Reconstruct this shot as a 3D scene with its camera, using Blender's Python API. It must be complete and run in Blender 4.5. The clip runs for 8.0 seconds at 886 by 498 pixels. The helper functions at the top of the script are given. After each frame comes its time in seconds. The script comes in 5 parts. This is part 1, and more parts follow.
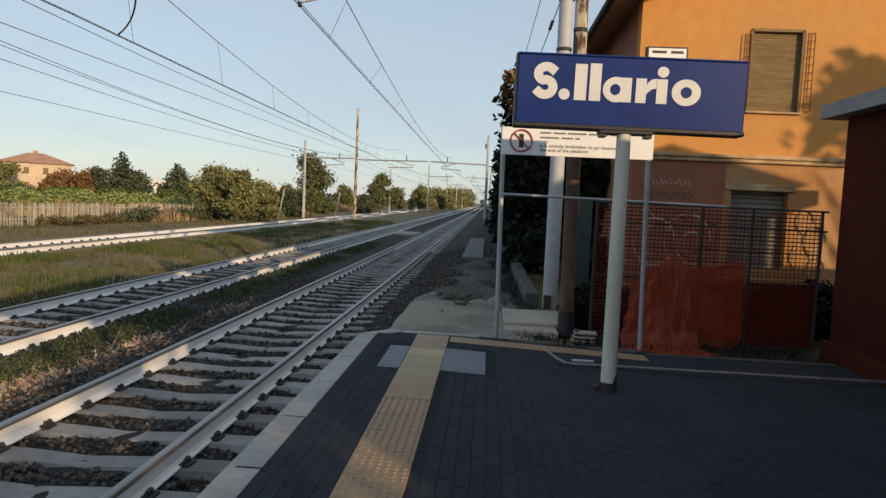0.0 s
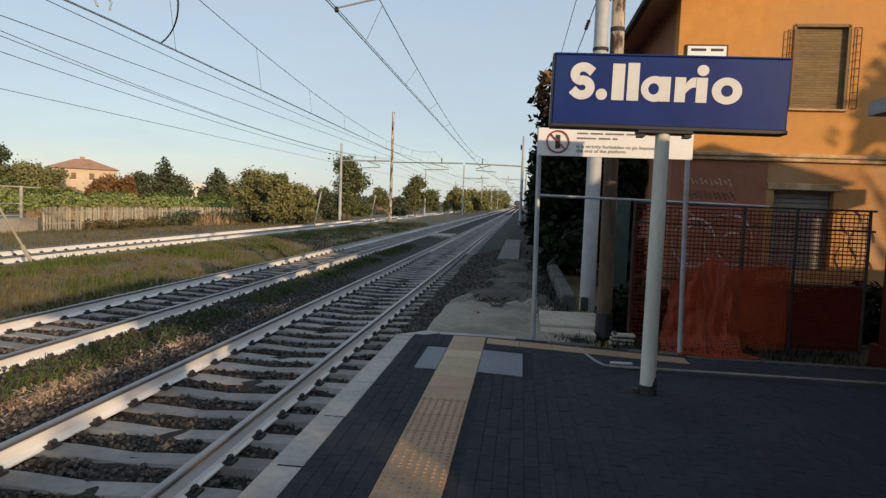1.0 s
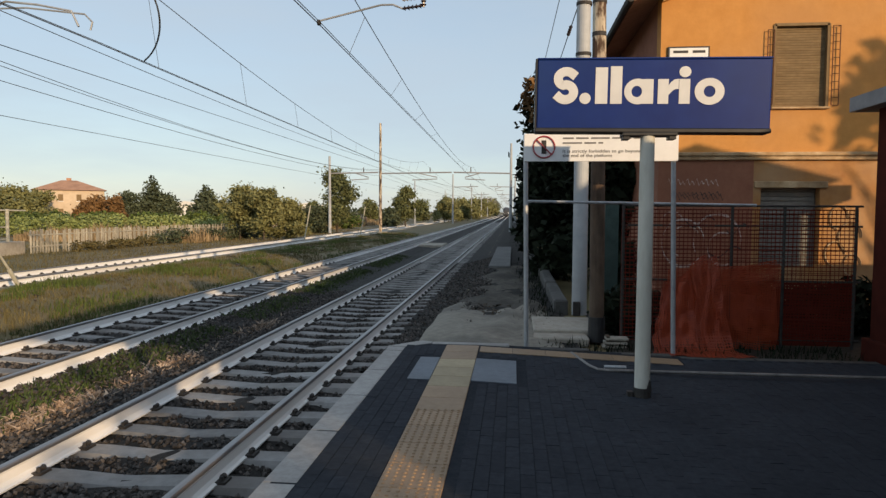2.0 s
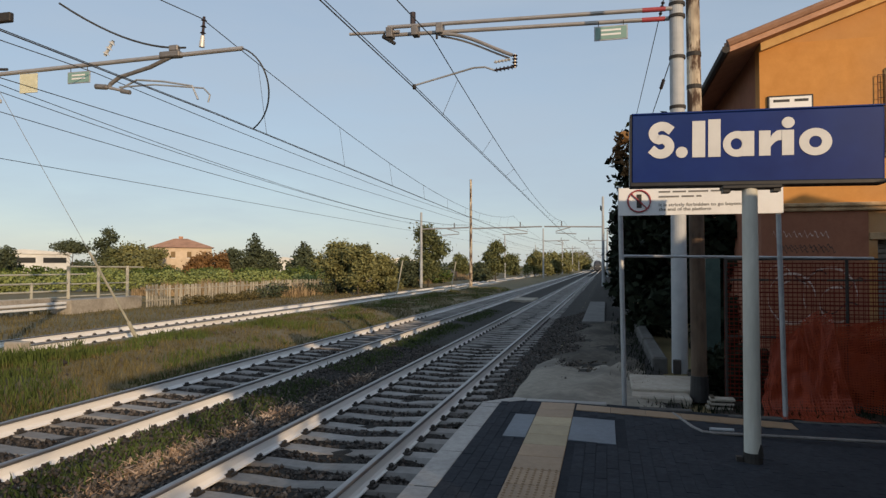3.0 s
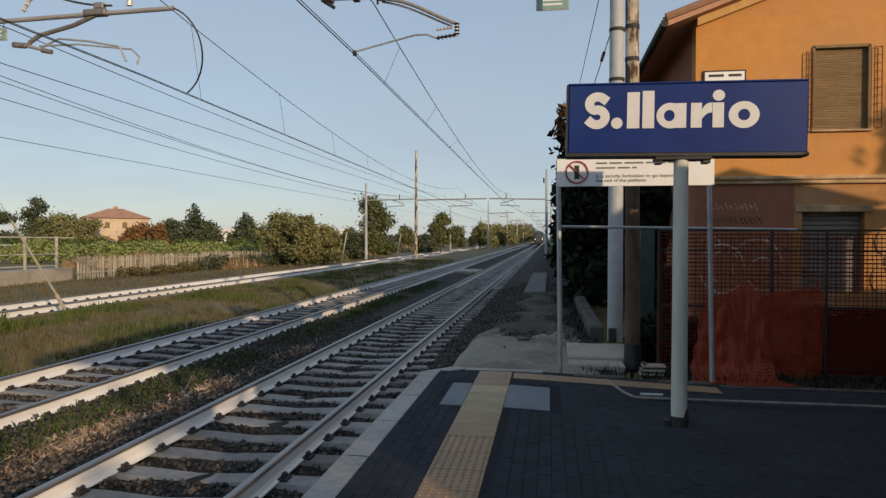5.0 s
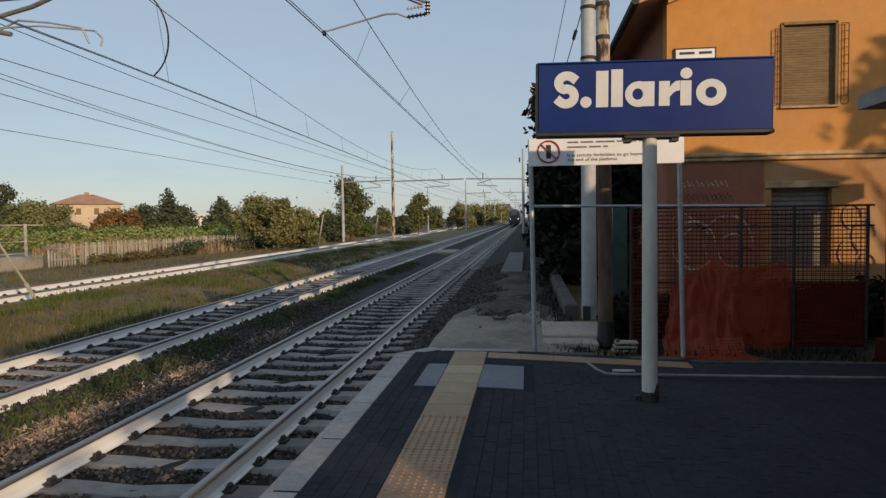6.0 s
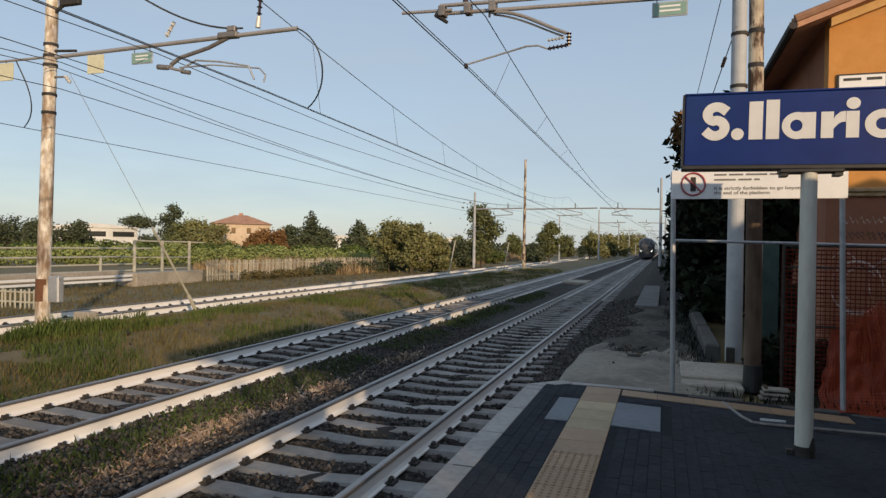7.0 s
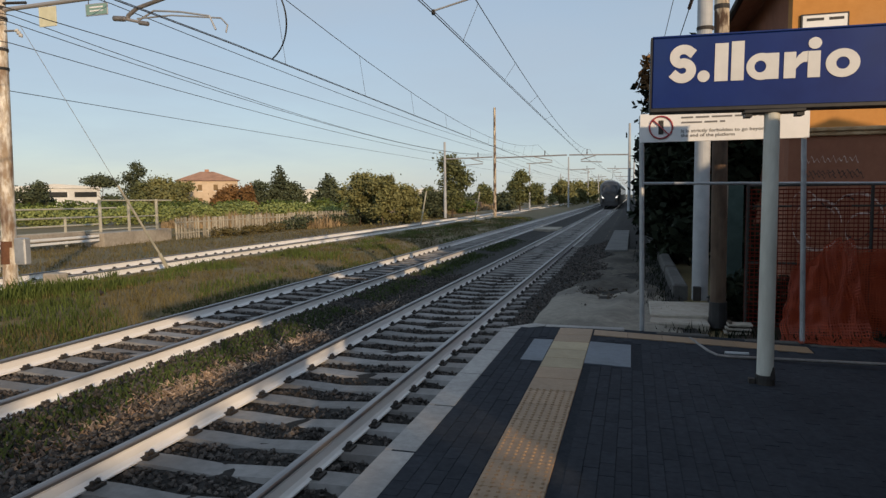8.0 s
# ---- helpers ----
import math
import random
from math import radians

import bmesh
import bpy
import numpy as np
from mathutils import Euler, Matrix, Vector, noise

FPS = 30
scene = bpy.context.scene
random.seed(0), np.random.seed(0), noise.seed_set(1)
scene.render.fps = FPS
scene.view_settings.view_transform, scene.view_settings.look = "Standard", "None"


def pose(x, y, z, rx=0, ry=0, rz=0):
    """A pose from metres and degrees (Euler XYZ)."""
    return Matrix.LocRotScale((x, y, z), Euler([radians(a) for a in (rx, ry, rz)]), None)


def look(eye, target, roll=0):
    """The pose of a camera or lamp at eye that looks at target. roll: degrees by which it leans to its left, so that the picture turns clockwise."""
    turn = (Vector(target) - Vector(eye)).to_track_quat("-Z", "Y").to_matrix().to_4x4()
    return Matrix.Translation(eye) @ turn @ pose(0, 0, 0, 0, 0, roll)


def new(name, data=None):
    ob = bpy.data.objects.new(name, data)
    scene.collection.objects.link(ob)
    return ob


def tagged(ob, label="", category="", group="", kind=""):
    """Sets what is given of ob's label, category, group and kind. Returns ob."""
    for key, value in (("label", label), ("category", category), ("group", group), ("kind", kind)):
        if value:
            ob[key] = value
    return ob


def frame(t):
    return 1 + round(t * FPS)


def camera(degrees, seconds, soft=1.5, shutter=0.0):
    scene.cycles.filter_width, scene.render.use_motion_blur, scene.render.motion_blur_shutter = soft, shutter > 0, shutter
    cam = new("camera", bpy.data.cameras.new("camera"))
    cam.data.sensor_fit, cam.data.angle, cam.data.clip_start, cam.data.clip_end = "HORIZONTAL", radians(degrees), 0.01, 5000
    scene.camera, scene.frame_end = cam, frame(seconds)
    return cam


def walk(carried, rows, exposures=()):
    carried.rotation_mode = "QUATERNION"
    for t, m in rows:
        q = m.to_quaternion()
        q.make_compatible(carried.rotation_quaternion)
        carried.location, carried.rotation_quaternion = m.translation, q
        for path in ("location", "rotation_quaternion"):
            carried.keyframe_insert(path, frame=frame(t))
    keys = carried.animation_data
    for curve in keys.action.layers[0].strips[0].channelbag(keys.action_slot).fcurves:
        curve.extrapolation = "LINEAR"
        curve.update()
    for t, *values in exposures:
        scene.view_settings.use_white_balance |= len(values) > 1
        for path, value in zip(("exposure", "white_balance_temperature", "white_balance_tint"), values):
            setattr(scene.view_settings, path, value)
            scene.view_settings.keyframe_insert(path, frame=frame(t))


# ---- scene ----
cam = camera(67.2, 8.0, soft=1.4)
PATH = [
    (0, (3.043, -0.942, 1.929), (2.915, 1.048, 1.787), 2.6),
    (0.5, (3.034, -0.949, 1.932), (2.828, 1.035, 1.785), 2.0),
    (1, (3.029, -0.964, 1.929), (2.796, 1.018, 1.788), 2.2),
    (1.2, (3.037, -0.946, 1.92), (2.813, 1.038, 1.798), 1.9),
    (2.3, (3.049, -0.933, 1.93), (2.835, 1.053, 1.824), -0.2),
    (2.5, (3.046, -0.943, 1.942), (2.829, 1.044, 1.855), -0.4),
    (2.6, (3.052, -0.936, 1.941), (2.825, 1.05, 1.875), -0.0),
    (2.7, (3.059, -0.927, 1.939), (2.761, 1.051, 1.917), -1.5),
    (2.8, (3.061, -0.925, 1.938), (2.697, 1.042, 1.946), -0.8),
    (3, (3.014, -1.02, 1.938), (2.54, 0.923, 1.988), -0.0),
    (3.2, (3.0, -0.987, 1.914), (2.479, 0.944, 1.906), -0.3),
    (3.5, (3.005, -1.028, 1.931), (2.497, 0.907, 1.911), -0.2),
    (3.7, (3.025, -1.038, 1.937), (2.495, 0.891, 1.922), -0.2),
    (4, (3.056, -1.053, 1.947), (2.637, 0.903, 1.97), -0.2),
    (4.2, (3.07, -1.043, 1.948), (2.715, 0.925, 1.931), 1.2),
    (5.3, (3.112, -0.934, 1.908), (2.804, 1.042, 1.874), -0.1),
    (5.5, (3.132, -0.942, 1.92), (2.81, 1.032, 1.924), -0.3),
    (5.7, (3.132, -0.927, 1.919), (2.855, 1.053, 1.969), -1.1),
    (5.8, (3.139, -0.945, 1.923), (2.858, 1.035, 1.915), -0.7),
    (5.9, (3.135, -0.927, 1.921), (2.913, 1.06, 1.884), 0.1),
    (6, (3.153, -0.932, 1.922), (2.901, 1.05, 1.83), -0.8),
    (6.5, (3.148, -0.932, 1.929), (2.886, 1.049, 1.838), -0.8),
    (6.8, (3.135, -0.951, 1.965), (2.725, 1.005, 1.91), -0.2),
    (6.9, (3.118, -0.973, 1.959), (2.608, 0.958, 1.944), 0.4),
    (7, (3.101, -0.994, 1.953), (2.472, 0.905, 1.941), 1.0),
    (7.2, (3.087, -1.051, 1.917), (2.403, 0.828, 1.868), 0.9),
    (7.3, (3.089, -1.059, 1.922), (2.432, 0.828, 1.855), 1.2),
    (7.5, (3.097, -1.049, 1.913), (2.494, 0.857, 1.831), 0.5),
    (8, (3.096, -1.094, 1.927), (2.551, 0.824, 1.769), -0.6),
]
walk(cam, [(t, look(eye, target, roll)) for t, eye, target, roll in PATH], exposures=[(0.0, 0.05, 6800, 12), (1.2, 0.06, 6800, 12), (2.5, 0.12, 6700, 12), (3.0, -0.14, 6600, 13), (3.5, -0.14, 6550, 13), (6.0, -0.24, 6550, 13), (7.0, -0.1, 6550, 13), (8.0, -0.15, 6550, 13)])

# ---- world, sun, exposure ----
SUN_AZ, SUN_EL = 141.0, 13.0   # clockwise from +y, degrees
wd = bpy.data.worlds.new("sky"); scene.world = wd; wd.use_nodes = True
_sky = wd.node_tree.nodes.new("ShaderNodeTexSky")
_sky.sky_type, _sky.sun_disc = "NISHITA", False
_sky.sun_elevation, _sky.sun_rotation = radians(SUN_EL), radians(SUN_AZ)
_sky.air_density, _sky.dust_density, _sky.ozone_density = 1.0, 0.5, 1.7
_bg = wd.node_tree.nodes["Background"]; _bg.inputs["Strength"].default_value = 0.16
_haze = wd.node_tree.nodes.new("ShaderNodeMixRGB")  # an even evening haze over the clear sky
_haze.inputs[2].default_value = (3.0, 3.68, 4.35, 1)
_wn = wd.node_tree.nodes; _tc, _mp, _cl, _mr = _wn.new("ShaderNodeTexCoord"), _wn.new("ShaderNodeMapping"), _wn.new("ShaderNodeTexNoise"), _wn.new("ShaderNodeMapRange")
_mp.inputs["Scale"].default_value = (1.0, 1.0, 4.5); _cl.inputs["Scale"].default_value, _cl.inputs["Detail"].default_value, _cl.inputs["Roughness"].default_value = 1.6, 5, 0.6
_mr.inputs[1].default_value, _mr.inputs[2].default_value, _mr.inputs[3].default_value, _mr.inputs[4].default_value = 0.3, 0.7, 0.52, 0.84
wd.node_tree.links.new(_tc.outputs["Generated"], _mp.inputs["Vector"]); wd.node_tree.links.new(_mp.outputs[0], _cl.inputs["Vector"]); wd.node_tree.links.new(_cl.outputs["Fac"], _mr.inputs[0]); wd.node_tree.links.new(_mr.outputs[0], _haze.inputs[0])
wd.node_tree.links.new(_sky.outputs[0], _haze.inputs[1]); wd.node_tree.links.new(_haze.outputs[0], _bg.inputs["Color"])
_sd = bpy.data.lights.new("sun", "SUN"); _sd.energy, _sd.angle, _sd.color = 3.6, radians(0.6), (1.0, 0.74, 0.46)
_so = new("sun", _sd)
_dir = Vector((math.sin(radians(SUN_AZ)) * math.cos(radians(SUN_EL)), math.cos(radians(SUN_AZ)) * math.cos(radians(SUN_EL)), math.sin(radians(SUN_EL))))
_so.matrix_basis = look(_dir * 60, (0, 0, 0))

# ---- materials ----
def mat(name, a, b, rough=0.8, scale=6.0, bump=0.25, metal=0.0, big=0.7, dirt=None, dirt_amount=0.45, stretch=(1, 1, 1), emit=0.0, spec=0.5, rand=0.0, sharp=0.2):
    m = bpy.data.materials.new(name); m.use_nodes = True
    nt = m.node_tree; N, L = nt.nodes, nt.links
    bs = N["Principled BSDF"]
    tc = N.new("ShaderNodeTexCoord"); mp = N.new("ShaderNodeMapping"); mp.inputs["Scale"].default_value = stretch
    oi = N.new("ShaderNodeObjectInfo"); ad = N.new("ShaderNodeVectorMath"); ad.operation = "ADD"
    sc = N.new("ShaderNodeMath"); sc.operation = "MULTIPLY"; sc.inputs[1].default_value = 37.0
    L.new(oi.outputs["Random"], sc.inputs[0]); L.new(tc.outputs["Object"], ad.inputs[0]); L.new(sc.outputs[0], ad.inputs[1])
    L.new(ad.outputs[0], mp.inputs["Vector"])
    n1 = N.new("ShaderNodeTexNoise"); n1.inputs["Scale"].default_value = scale; n1.inputs["Detail"].default_value = 6; n1.inputs["Roughness"].default_value = 0.65
    n2 = N.new("ShaderNodeTexNoise"); n2.inputs["Scale"].default_value = big; n2.inputs["Detail"].default_value = 4
    L.new(mp.outputs[0], n1.inputs["Vector"]); L.new(mp.outputs[0], n2.inputs["Vector"])
    r1 = N.new("ShaderNodeValToRGB"); r1.color_ramp.elements[0].position, r1.color_ramp.elements[1].position = 0.5 - sharp, 0.5 + sharp
    r1.color_ramp.elements[0].color, r1.color_ramp.elements[1].color = (*a, 1), (*b, 1)
    L.new(n1.outputs["Fac"], r1.inputs[0])
    col = r1.outputs[0]
    r2 = N.new("ShaderNodeValToRGB"); r2.color_ramp.elements[0].position, r2.color_ramp.elements[1].position = 0.42, 0.68
    L.new(n2.outputs["Fac"], r2.inputs[0])
    mu = N.new("ShaderNodeMath"); mu.operation = "MULTIPLY"; mu.inputs[1].default_value = dirt_amount; L.new(r2.outputs[0], mu.inputs[0])
    mx = N.new("ShaderNodeMixRGB"); mx.inputs[2].default_value = (*(dirt or [v * 0.55 for v in a]), 1)
    L.new(mu.outputs[0], mx.inputs[0]); L.new(col, mx.inputs[1]); col = mx.outputs[0]
    if rand:
        hv = N.new("ShaderNodeHueSaturation"); ma = N.new("ShaderNodeMapRange")
        ma.inputs[3].default_value, ma.inputs[4].default_value = 1 - rand, 1 + rand
        gi = N.new("ShaderNodeNewGeometry"); sm = N.new("ShaderNodeMath"); sm.operation = "ADD"
        fr = N.new("ShaderNodeMath"); fr.operation = "FRACT"
        L.new(gi.outputs["Random Per Island"], sm.inputs[0]); L.new(oi.outputs["Random"], sm.inputs[1]); L.new(sm.outputs[0], fr.inputs[0])
        L.new(fr.outputs[0], ma.inputs[0]); L.new(ma.outputs[0], hv.inputs["Value"]); L.new(col, hv.inputs["Color"]); col = hv.outputs[0]
    L.new(col, bs.inputs["Base Color"])
    bs.inputs["Roughness"].default_value, bs.inputs["Metallic"].default_value = rough, metal
    bs.inputs["Specular IOR Level"].default_value = spec
    if bump:
        bu = N.new("ShaderNodeBump"); bu.inputs["Strength"].default_value = bump; bu.inputs["Distance"].default_value = 0.02
        L.new(n1.outputs["Fac"], bu.inputs["Height"]); L.new(bu.outputs[0], bs.inputs["Normal"])
    if emit:
        L.new(col, bs.inputs["Emission Color"]); bs.inputs["Emission Strength"].default_value = emit
    return m

def leafy(name, a, b, rand=0.35, spec=0.25):
    m = mat(name, a, b, rough=0.7, scale=1.5, bump=0, big=0.3, rand=rand, spec=spec)
    return m

M = {}
M["soil"] = mat("field_soil", (0.12, 0.088, 0.04), (0.20, 0.15, 0.068), scale=1.6, big=0.16, dirt=(0.11, 0.10, 0.03), dirt_amount=0.85, bump=0.6)
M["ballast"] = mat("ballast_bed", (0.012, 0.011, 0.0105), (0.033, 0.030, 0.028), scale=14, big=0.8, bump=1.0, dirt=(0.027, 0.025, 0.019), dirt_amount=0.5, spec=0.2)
M["stone"] = mat("ballast_stone", (0.04, 0.035, 0.032), (0.11, 0.096, 0.086), scale=9, big=2, bump=0.4, rand=0.8, spec=0.3)
M["sleeper"] = mat("sleeper_concrete", (0.185, 0.18, 0.175), (0.29, 0.282, 0.272), scale=8, big=1.2, bump=0.35, rand=0.22, dirt=(0.12, 0.10, 0.085), dirt_amount=0.6)
M["railpaint"] = mat("rail_limewash", (0.86, 0.845, 0.82), (0.93, 0.92, 0.90), scale=5, big=0.6, bump=0.12, rough=0.5, stretch=(1, 0.25, 1), dirt=(0.66, 0.60, 0.53), dirt_amount=0.5)
M["railhead"] = mat("rail_steel", (0.16, 0.15, 0.15), (0.30, 0.29, 0.29), scale=12, big=1, bump=0.05, rough=0.38, metal=0.6, stretch=(1, 0.05, 1))
M["iron"] = mat("dark_iron", (0.02, 0.018, 0.017), (0.05, 0.042, 0.036), scale=12, bump=0.3, rough=0.7)
M["kerb"] = mat("kerb_stone", (0.28, 0.268, 0.255), (0.41, 0.395, 0.375), scale=16, big=1.3, bump=0.25, rand=0.1, dirt=(0.19, 0.175, 0.165))
M["paver"] = mat("platform_paver", (0.030, 0.0335, 0.041), (0.048, 0.053, 0.063), scale=18, big=0.9, bump=0.1, rough=0.9, rand=0.06, spec=0.06, dirt=(0.019, 0.022, 0.027))
M["joint"] = mat("platform_joint", (0.023, 0.0265, 0.033), (0.036, 0.041, 0.049), scale=20, bump=0.3, rough=0.95, spec=0.06)
M["tactile"] = mat("tactile_ochre", (0.26, 0.165, 0.09), (0.35, 0.235, 0.14), scale=14, big=1.1, bump=0.2, rough=0.6, rand=0.08, dirt=(0.19, 0.13, 0.08))
M["tactile_pale"] = mat("tactile_pale", (0.36, 0.28, 0.165), (0.45, 0.36, 0.22), scale=14, big=1.1, bump=0.2, rough=0.65, rand=0.1)
M["bluetile"] = mat("blue_grey_tile", (0.09, 0.11, 0.14), (0.13, 0.155, 0.19), scale=14, big=1.5, bump=0.2, rough=0.55)
M["blue"] = mat("sign_blue", (0.003, 0.018, 0.125), (0.006, 0.027, 0.165), scale=3, big=1.2, bump=0.02, rough=0.45, spec=0.2, dirt=(0.014, 0.04, 0.15), dirt_amount=0.6)
M["white"] = mat("sign_white", (0.74, 0.75, 0.75), (0.82, 0.83, 0.83), scale=8, big=2, bump=0.0, rough=0.45, dirt=(0.66, 0.67, 0.67), dirt_amount=0.25)
M["black"] = mat("black_paint", (0.012, 0.012, 0.013), (0.025, 0.025, 0.027), scale=8, bump=0.1, rough=0.5)
M["red"] = mat("sign_red", (0.35, 0.05, 0.06), (0.42, 0.07, 0.08), scale=8, bump=0, rough=0.5)
M["green"] = mat("sign_green", (0.20, 0.34, 0.30), (0.26, 0.41, 0.36), scale=8, bump=0, rough=0.4)
M["postpaint"] = mat("post_paint", (0.55, 0.54, 0.47), (0.70, 0.69, 0.62), scale=11, big=2.5, bump=0.3, rough=0.7, stretch=(1, 1, 0.25), dirt=(0.3, 0.29, 0.24), dirt_amount=0.5)
M["galv"] = mat("galvanised_steel", (0.34, 0.36, 0.38), (0.47, 0.49, 0.51), scale=12, big=2, bump=0.08, rough=0.5, metal=0.35)
M["pole"] = mat("pole_paint", (0.36, 0.385, 0.41), (0.46, 0.48, 0.50), scale=5, big=0.9, bump=0.1, rough=0.6, dirt=(0.25, 0.25, 0.25), dirt_amount=0.4)
M["peel"] = mat("peeling_paint", (0.085, 0.045, 0.025), (0.66, 0.56, 0.42), scale=3.2, big=3.4, bump=0.5, rough=0.8, stretch=(1.6, 1.6, 0.5), dirt=(0.06, 0.032, 0.018), dirt_amount=0.75, sharp=0.04)
M["cream"] = mat("cream_peeling_paint", (0.52, 0.42, 0.30), (0.88, 0.84, 0.75), scale=9, big=3.6, bump=0.6, rough=0.8, stretch=(1.2, 1.2, 0.4), sharp=0.08, dirt=(0.15, 0.08, 0.042), dirt_amount=0.92)
M["tube"] = mat("cantilever_tube", (0.36, 0.335, 0.32), (0.52, 0.49, 0.47), scale=8, bump=0.1, rough=0.45, metal=0.45, stretch=(0.3, 1, 1))
M["fitting"] = mat("steel_fitting", (0.16, 0.15, 0.145), (0.30, 0.28, 0.265), scale=10, bump=0.2, rough=0.55, metal=0.4)
M["wire"] = mat("wire_copper", (0.035, 0.035, 0.035), (0.06, 0.06, 0.058), scale=8, bump=0, rough=0.6)
M["paleplate"] = mat("pale_yellow_plate", (0.60, 0.585, 0.40), (0.72, 0.70, 0.52), scale=7, bump=0.05, rough=0.6)
M["insul"] = mat("insulator_glaze", (0.03, 0.018, 0.015), (0.05, 0.03, 0.025), scale=8, bump=0, rough=0.25)
M["insulw"] = mat("insulator_pale", (0.5, 0.5, 0.48), (0.6, 0.6, 0.58), scale=8, bump=0, rough=0.3)
M["ochre"] = mat("ochre_plaster", (0.50, 0.225, 0.055), (0.58, 0.275, 0.075), scale=5, big=0.55, bump=0.25, rough=0.9, dirt=(0.44, 0.235, 0.10), dirt_amount=0.5)
M["redplaster"] = mat("red_ochre_plaster", (0.26, 0.098, 0.055), (0.34, 0.14, 0.08), scale=5, big=0.6, bump=0.35, rough=0.92, dirt=(0.20, 0.085, 0.05), dirt_amount=0.5)
# Red plaster taken nearly to black; the hut's shaded side is in this colour.
M["hutplaster"] = mat("hut_red_shaded", (0.055, 0.012, 0.008), (0.085, 0.018, 0.011), scale=6, big=0.7, bump=0.3, rough=0.95, spec=0.15)
M["cornice"] = mat("cornice_stone", (0.36, 0.21, 0.09), (0.62, 0.46, 0.28), scale=5, big=1.1, bump=0.6, rough=0.9, dirt=(0.16, 0.10, 0.055), dirt_amount=0.8)
M["shutter"] = mat("roller_shutter", (0.20, 0.135, 0.07), (0.26, 0.18, 0.095), scale=9, big=1.5, bump=0.15, rough=0.8, rand=0.05, spec=0.2)
M["shuttergrey"] = mat("grey_shutter", (0.17, 0.155, 0.135), (0.24, 0.22, 0.19), scale=9, big=1.5, bump=0.2, rough=0.8, rand=0.1)
M["rust"] = mat("rusty_iron", (0.10, 0.042, 0.022), (0.18, 0.08, 0.038), scale=10, bump=0.3, rough=0.85)
M["roof"] = mat("terracotta_roof", (0.34, 0.18, 0.11), (0.46, 0.26, 0.165), scale=6, big=0.7, bump=0.4, rough=0.9, rand=0.25)
M["trimwood"] = mat("verge_trim", (0.55, 0.33, 0.12), (0.66, 0.42, 0.17), scale=6, bump=0.2, rough=0.8)
M["slabgrey"] = mat("roof_slab", (0.24, 0.24, 0.25), (0.34, 0.34, 0.345), scale=7, big=1.3, bump=0.3, rough=0.85)
M["net"] = mat("orange_net", (0.27, 0.030, 0.006), (0.42, 0.058, 0.010), scale=6, big=1.2, bump=0, rough=0.6, dirt=(0.16, 0.02, 0.007))
M["netred"] = mat("dark_red_net", (0.11, 0.016, 0.010), (0.18, 0.028, 0.015), scale=6, big=1.2, bump=0, rough=0.7, spec=0.15)
M["teal"] = mat("faded_green_paint", (0.025, 0.05, 0.045), (0.05, 0.085, 0.075), scale=7, big=1.5, bump=0.2, rough=0.85)
M["concrete"] = mat("old_concrete", (0.32, 0.285, 0.235), (0.46, 0.415, 0.35), scale=9, big=1.2, bump=0.4, rough=0.92, dirt=(0.19, 0.165, 0.125))
M["sand"] = mat("sandy_path", (0.17, 0.152, 0.122), (0.29, 0.262, 0.212), scale=9, big=0.9, bump=0.6, dirt=(0.08, 0.07, 0.058), dirt_amount=0.85)
# Darker path colour for the far stretch; it holds the hedge's shade.
M["trodden"] = mat("path_earth_shaded", (0.055, 0.048, 0.040), (0.15, 0.135, 0.11), scale=7, big=0.8, bump=0.6, dirt=(0.035, 0.031, 0.027), dirt_amount=0.8, spec=0.15)
M["pathslab"] = mat("grey_path_slab", (0.13, 0.13, 0.128), (0.19, 0.188, 0.182), scale=9, big=1.2, bump=0.3, rough=0.92)
# Darker concrete for the low wall.
M["darkwall"] = mat("dark_concrete", (0.06, 0.058, 0.055), (0.11, 0.107, 0.10), scale=9, big=1.2, bump=0.4, rough=0.95)
M["fencewood"] = mat("grey_fence", (0.32, 0.29, 0.225), (0.50, 0.46, 0.37), scale=9, big=2, bump=0.3, rand=0.25)
M["paleiron"] = mat("pale_railing", (0.40, 0.38, 0.30), (0.52, 0.50, 0.42), scale=9, big=2, bump=0.2)
M["brick"] = mat("old_wall", (0.32, 0.19, 0.11), (0.45, 0.28, 0.17), scale=5, big=0.7, bump=0.5)
M["grassdry"] = leafy("dry_grass", (0.092, 0.078, 0.03), (0.165, 0.135, 0.057))
M["grass"] = leafy("green_grass", (0.055, 0.085, 0.018), (0.11, 0.145, 0.034))
M["weed"] = leafy("weed_leaf", (0.035, 0.06, 0.015), (0.07, 0.10, 0.03))
M["deadweed"] = leafy("dead_weed", (0.20, 0.135, 0.095), (0.50, 0.40, 0.31), rand=0.5)
M["leaf"] = leafy("leaf_green", (0.10, 0.115, 0.045), (0.17, 0.18, 0.075), rand=0.25)
M["leafolive"] = leafy("leaf_olive", (0.15, 0.155, 0.06), (0.25, 0.24, 0.10), rand=0.25)
# Leaf green lifted for distance: the haze is put into the colour.
M["leaffar"] = leafy("leaf_hazed", (0.05, 0.066, 0.036), (0.10, 0.115, 0.062))
M["drygrassfield"] = leafy("tan_field_grass", (0.24, 0.175, 0.10), (0.36, 0.27, 0.16))
M["signwhite"] = mat("letter_white", (0.58, 0.585, 0.58), (0.66, 0.665, 0.66), scale=6, big=2, bump=0.0, rough=0.5, dirt=(0.5, 0.5, 0.5), dirt_amount=0.3)
M["textgrey"] = mat("faded_print", (0.13, 0.13, 0.13), (0.22, 0.22, 0.22), scale=20, bump=0, rough=0.6)
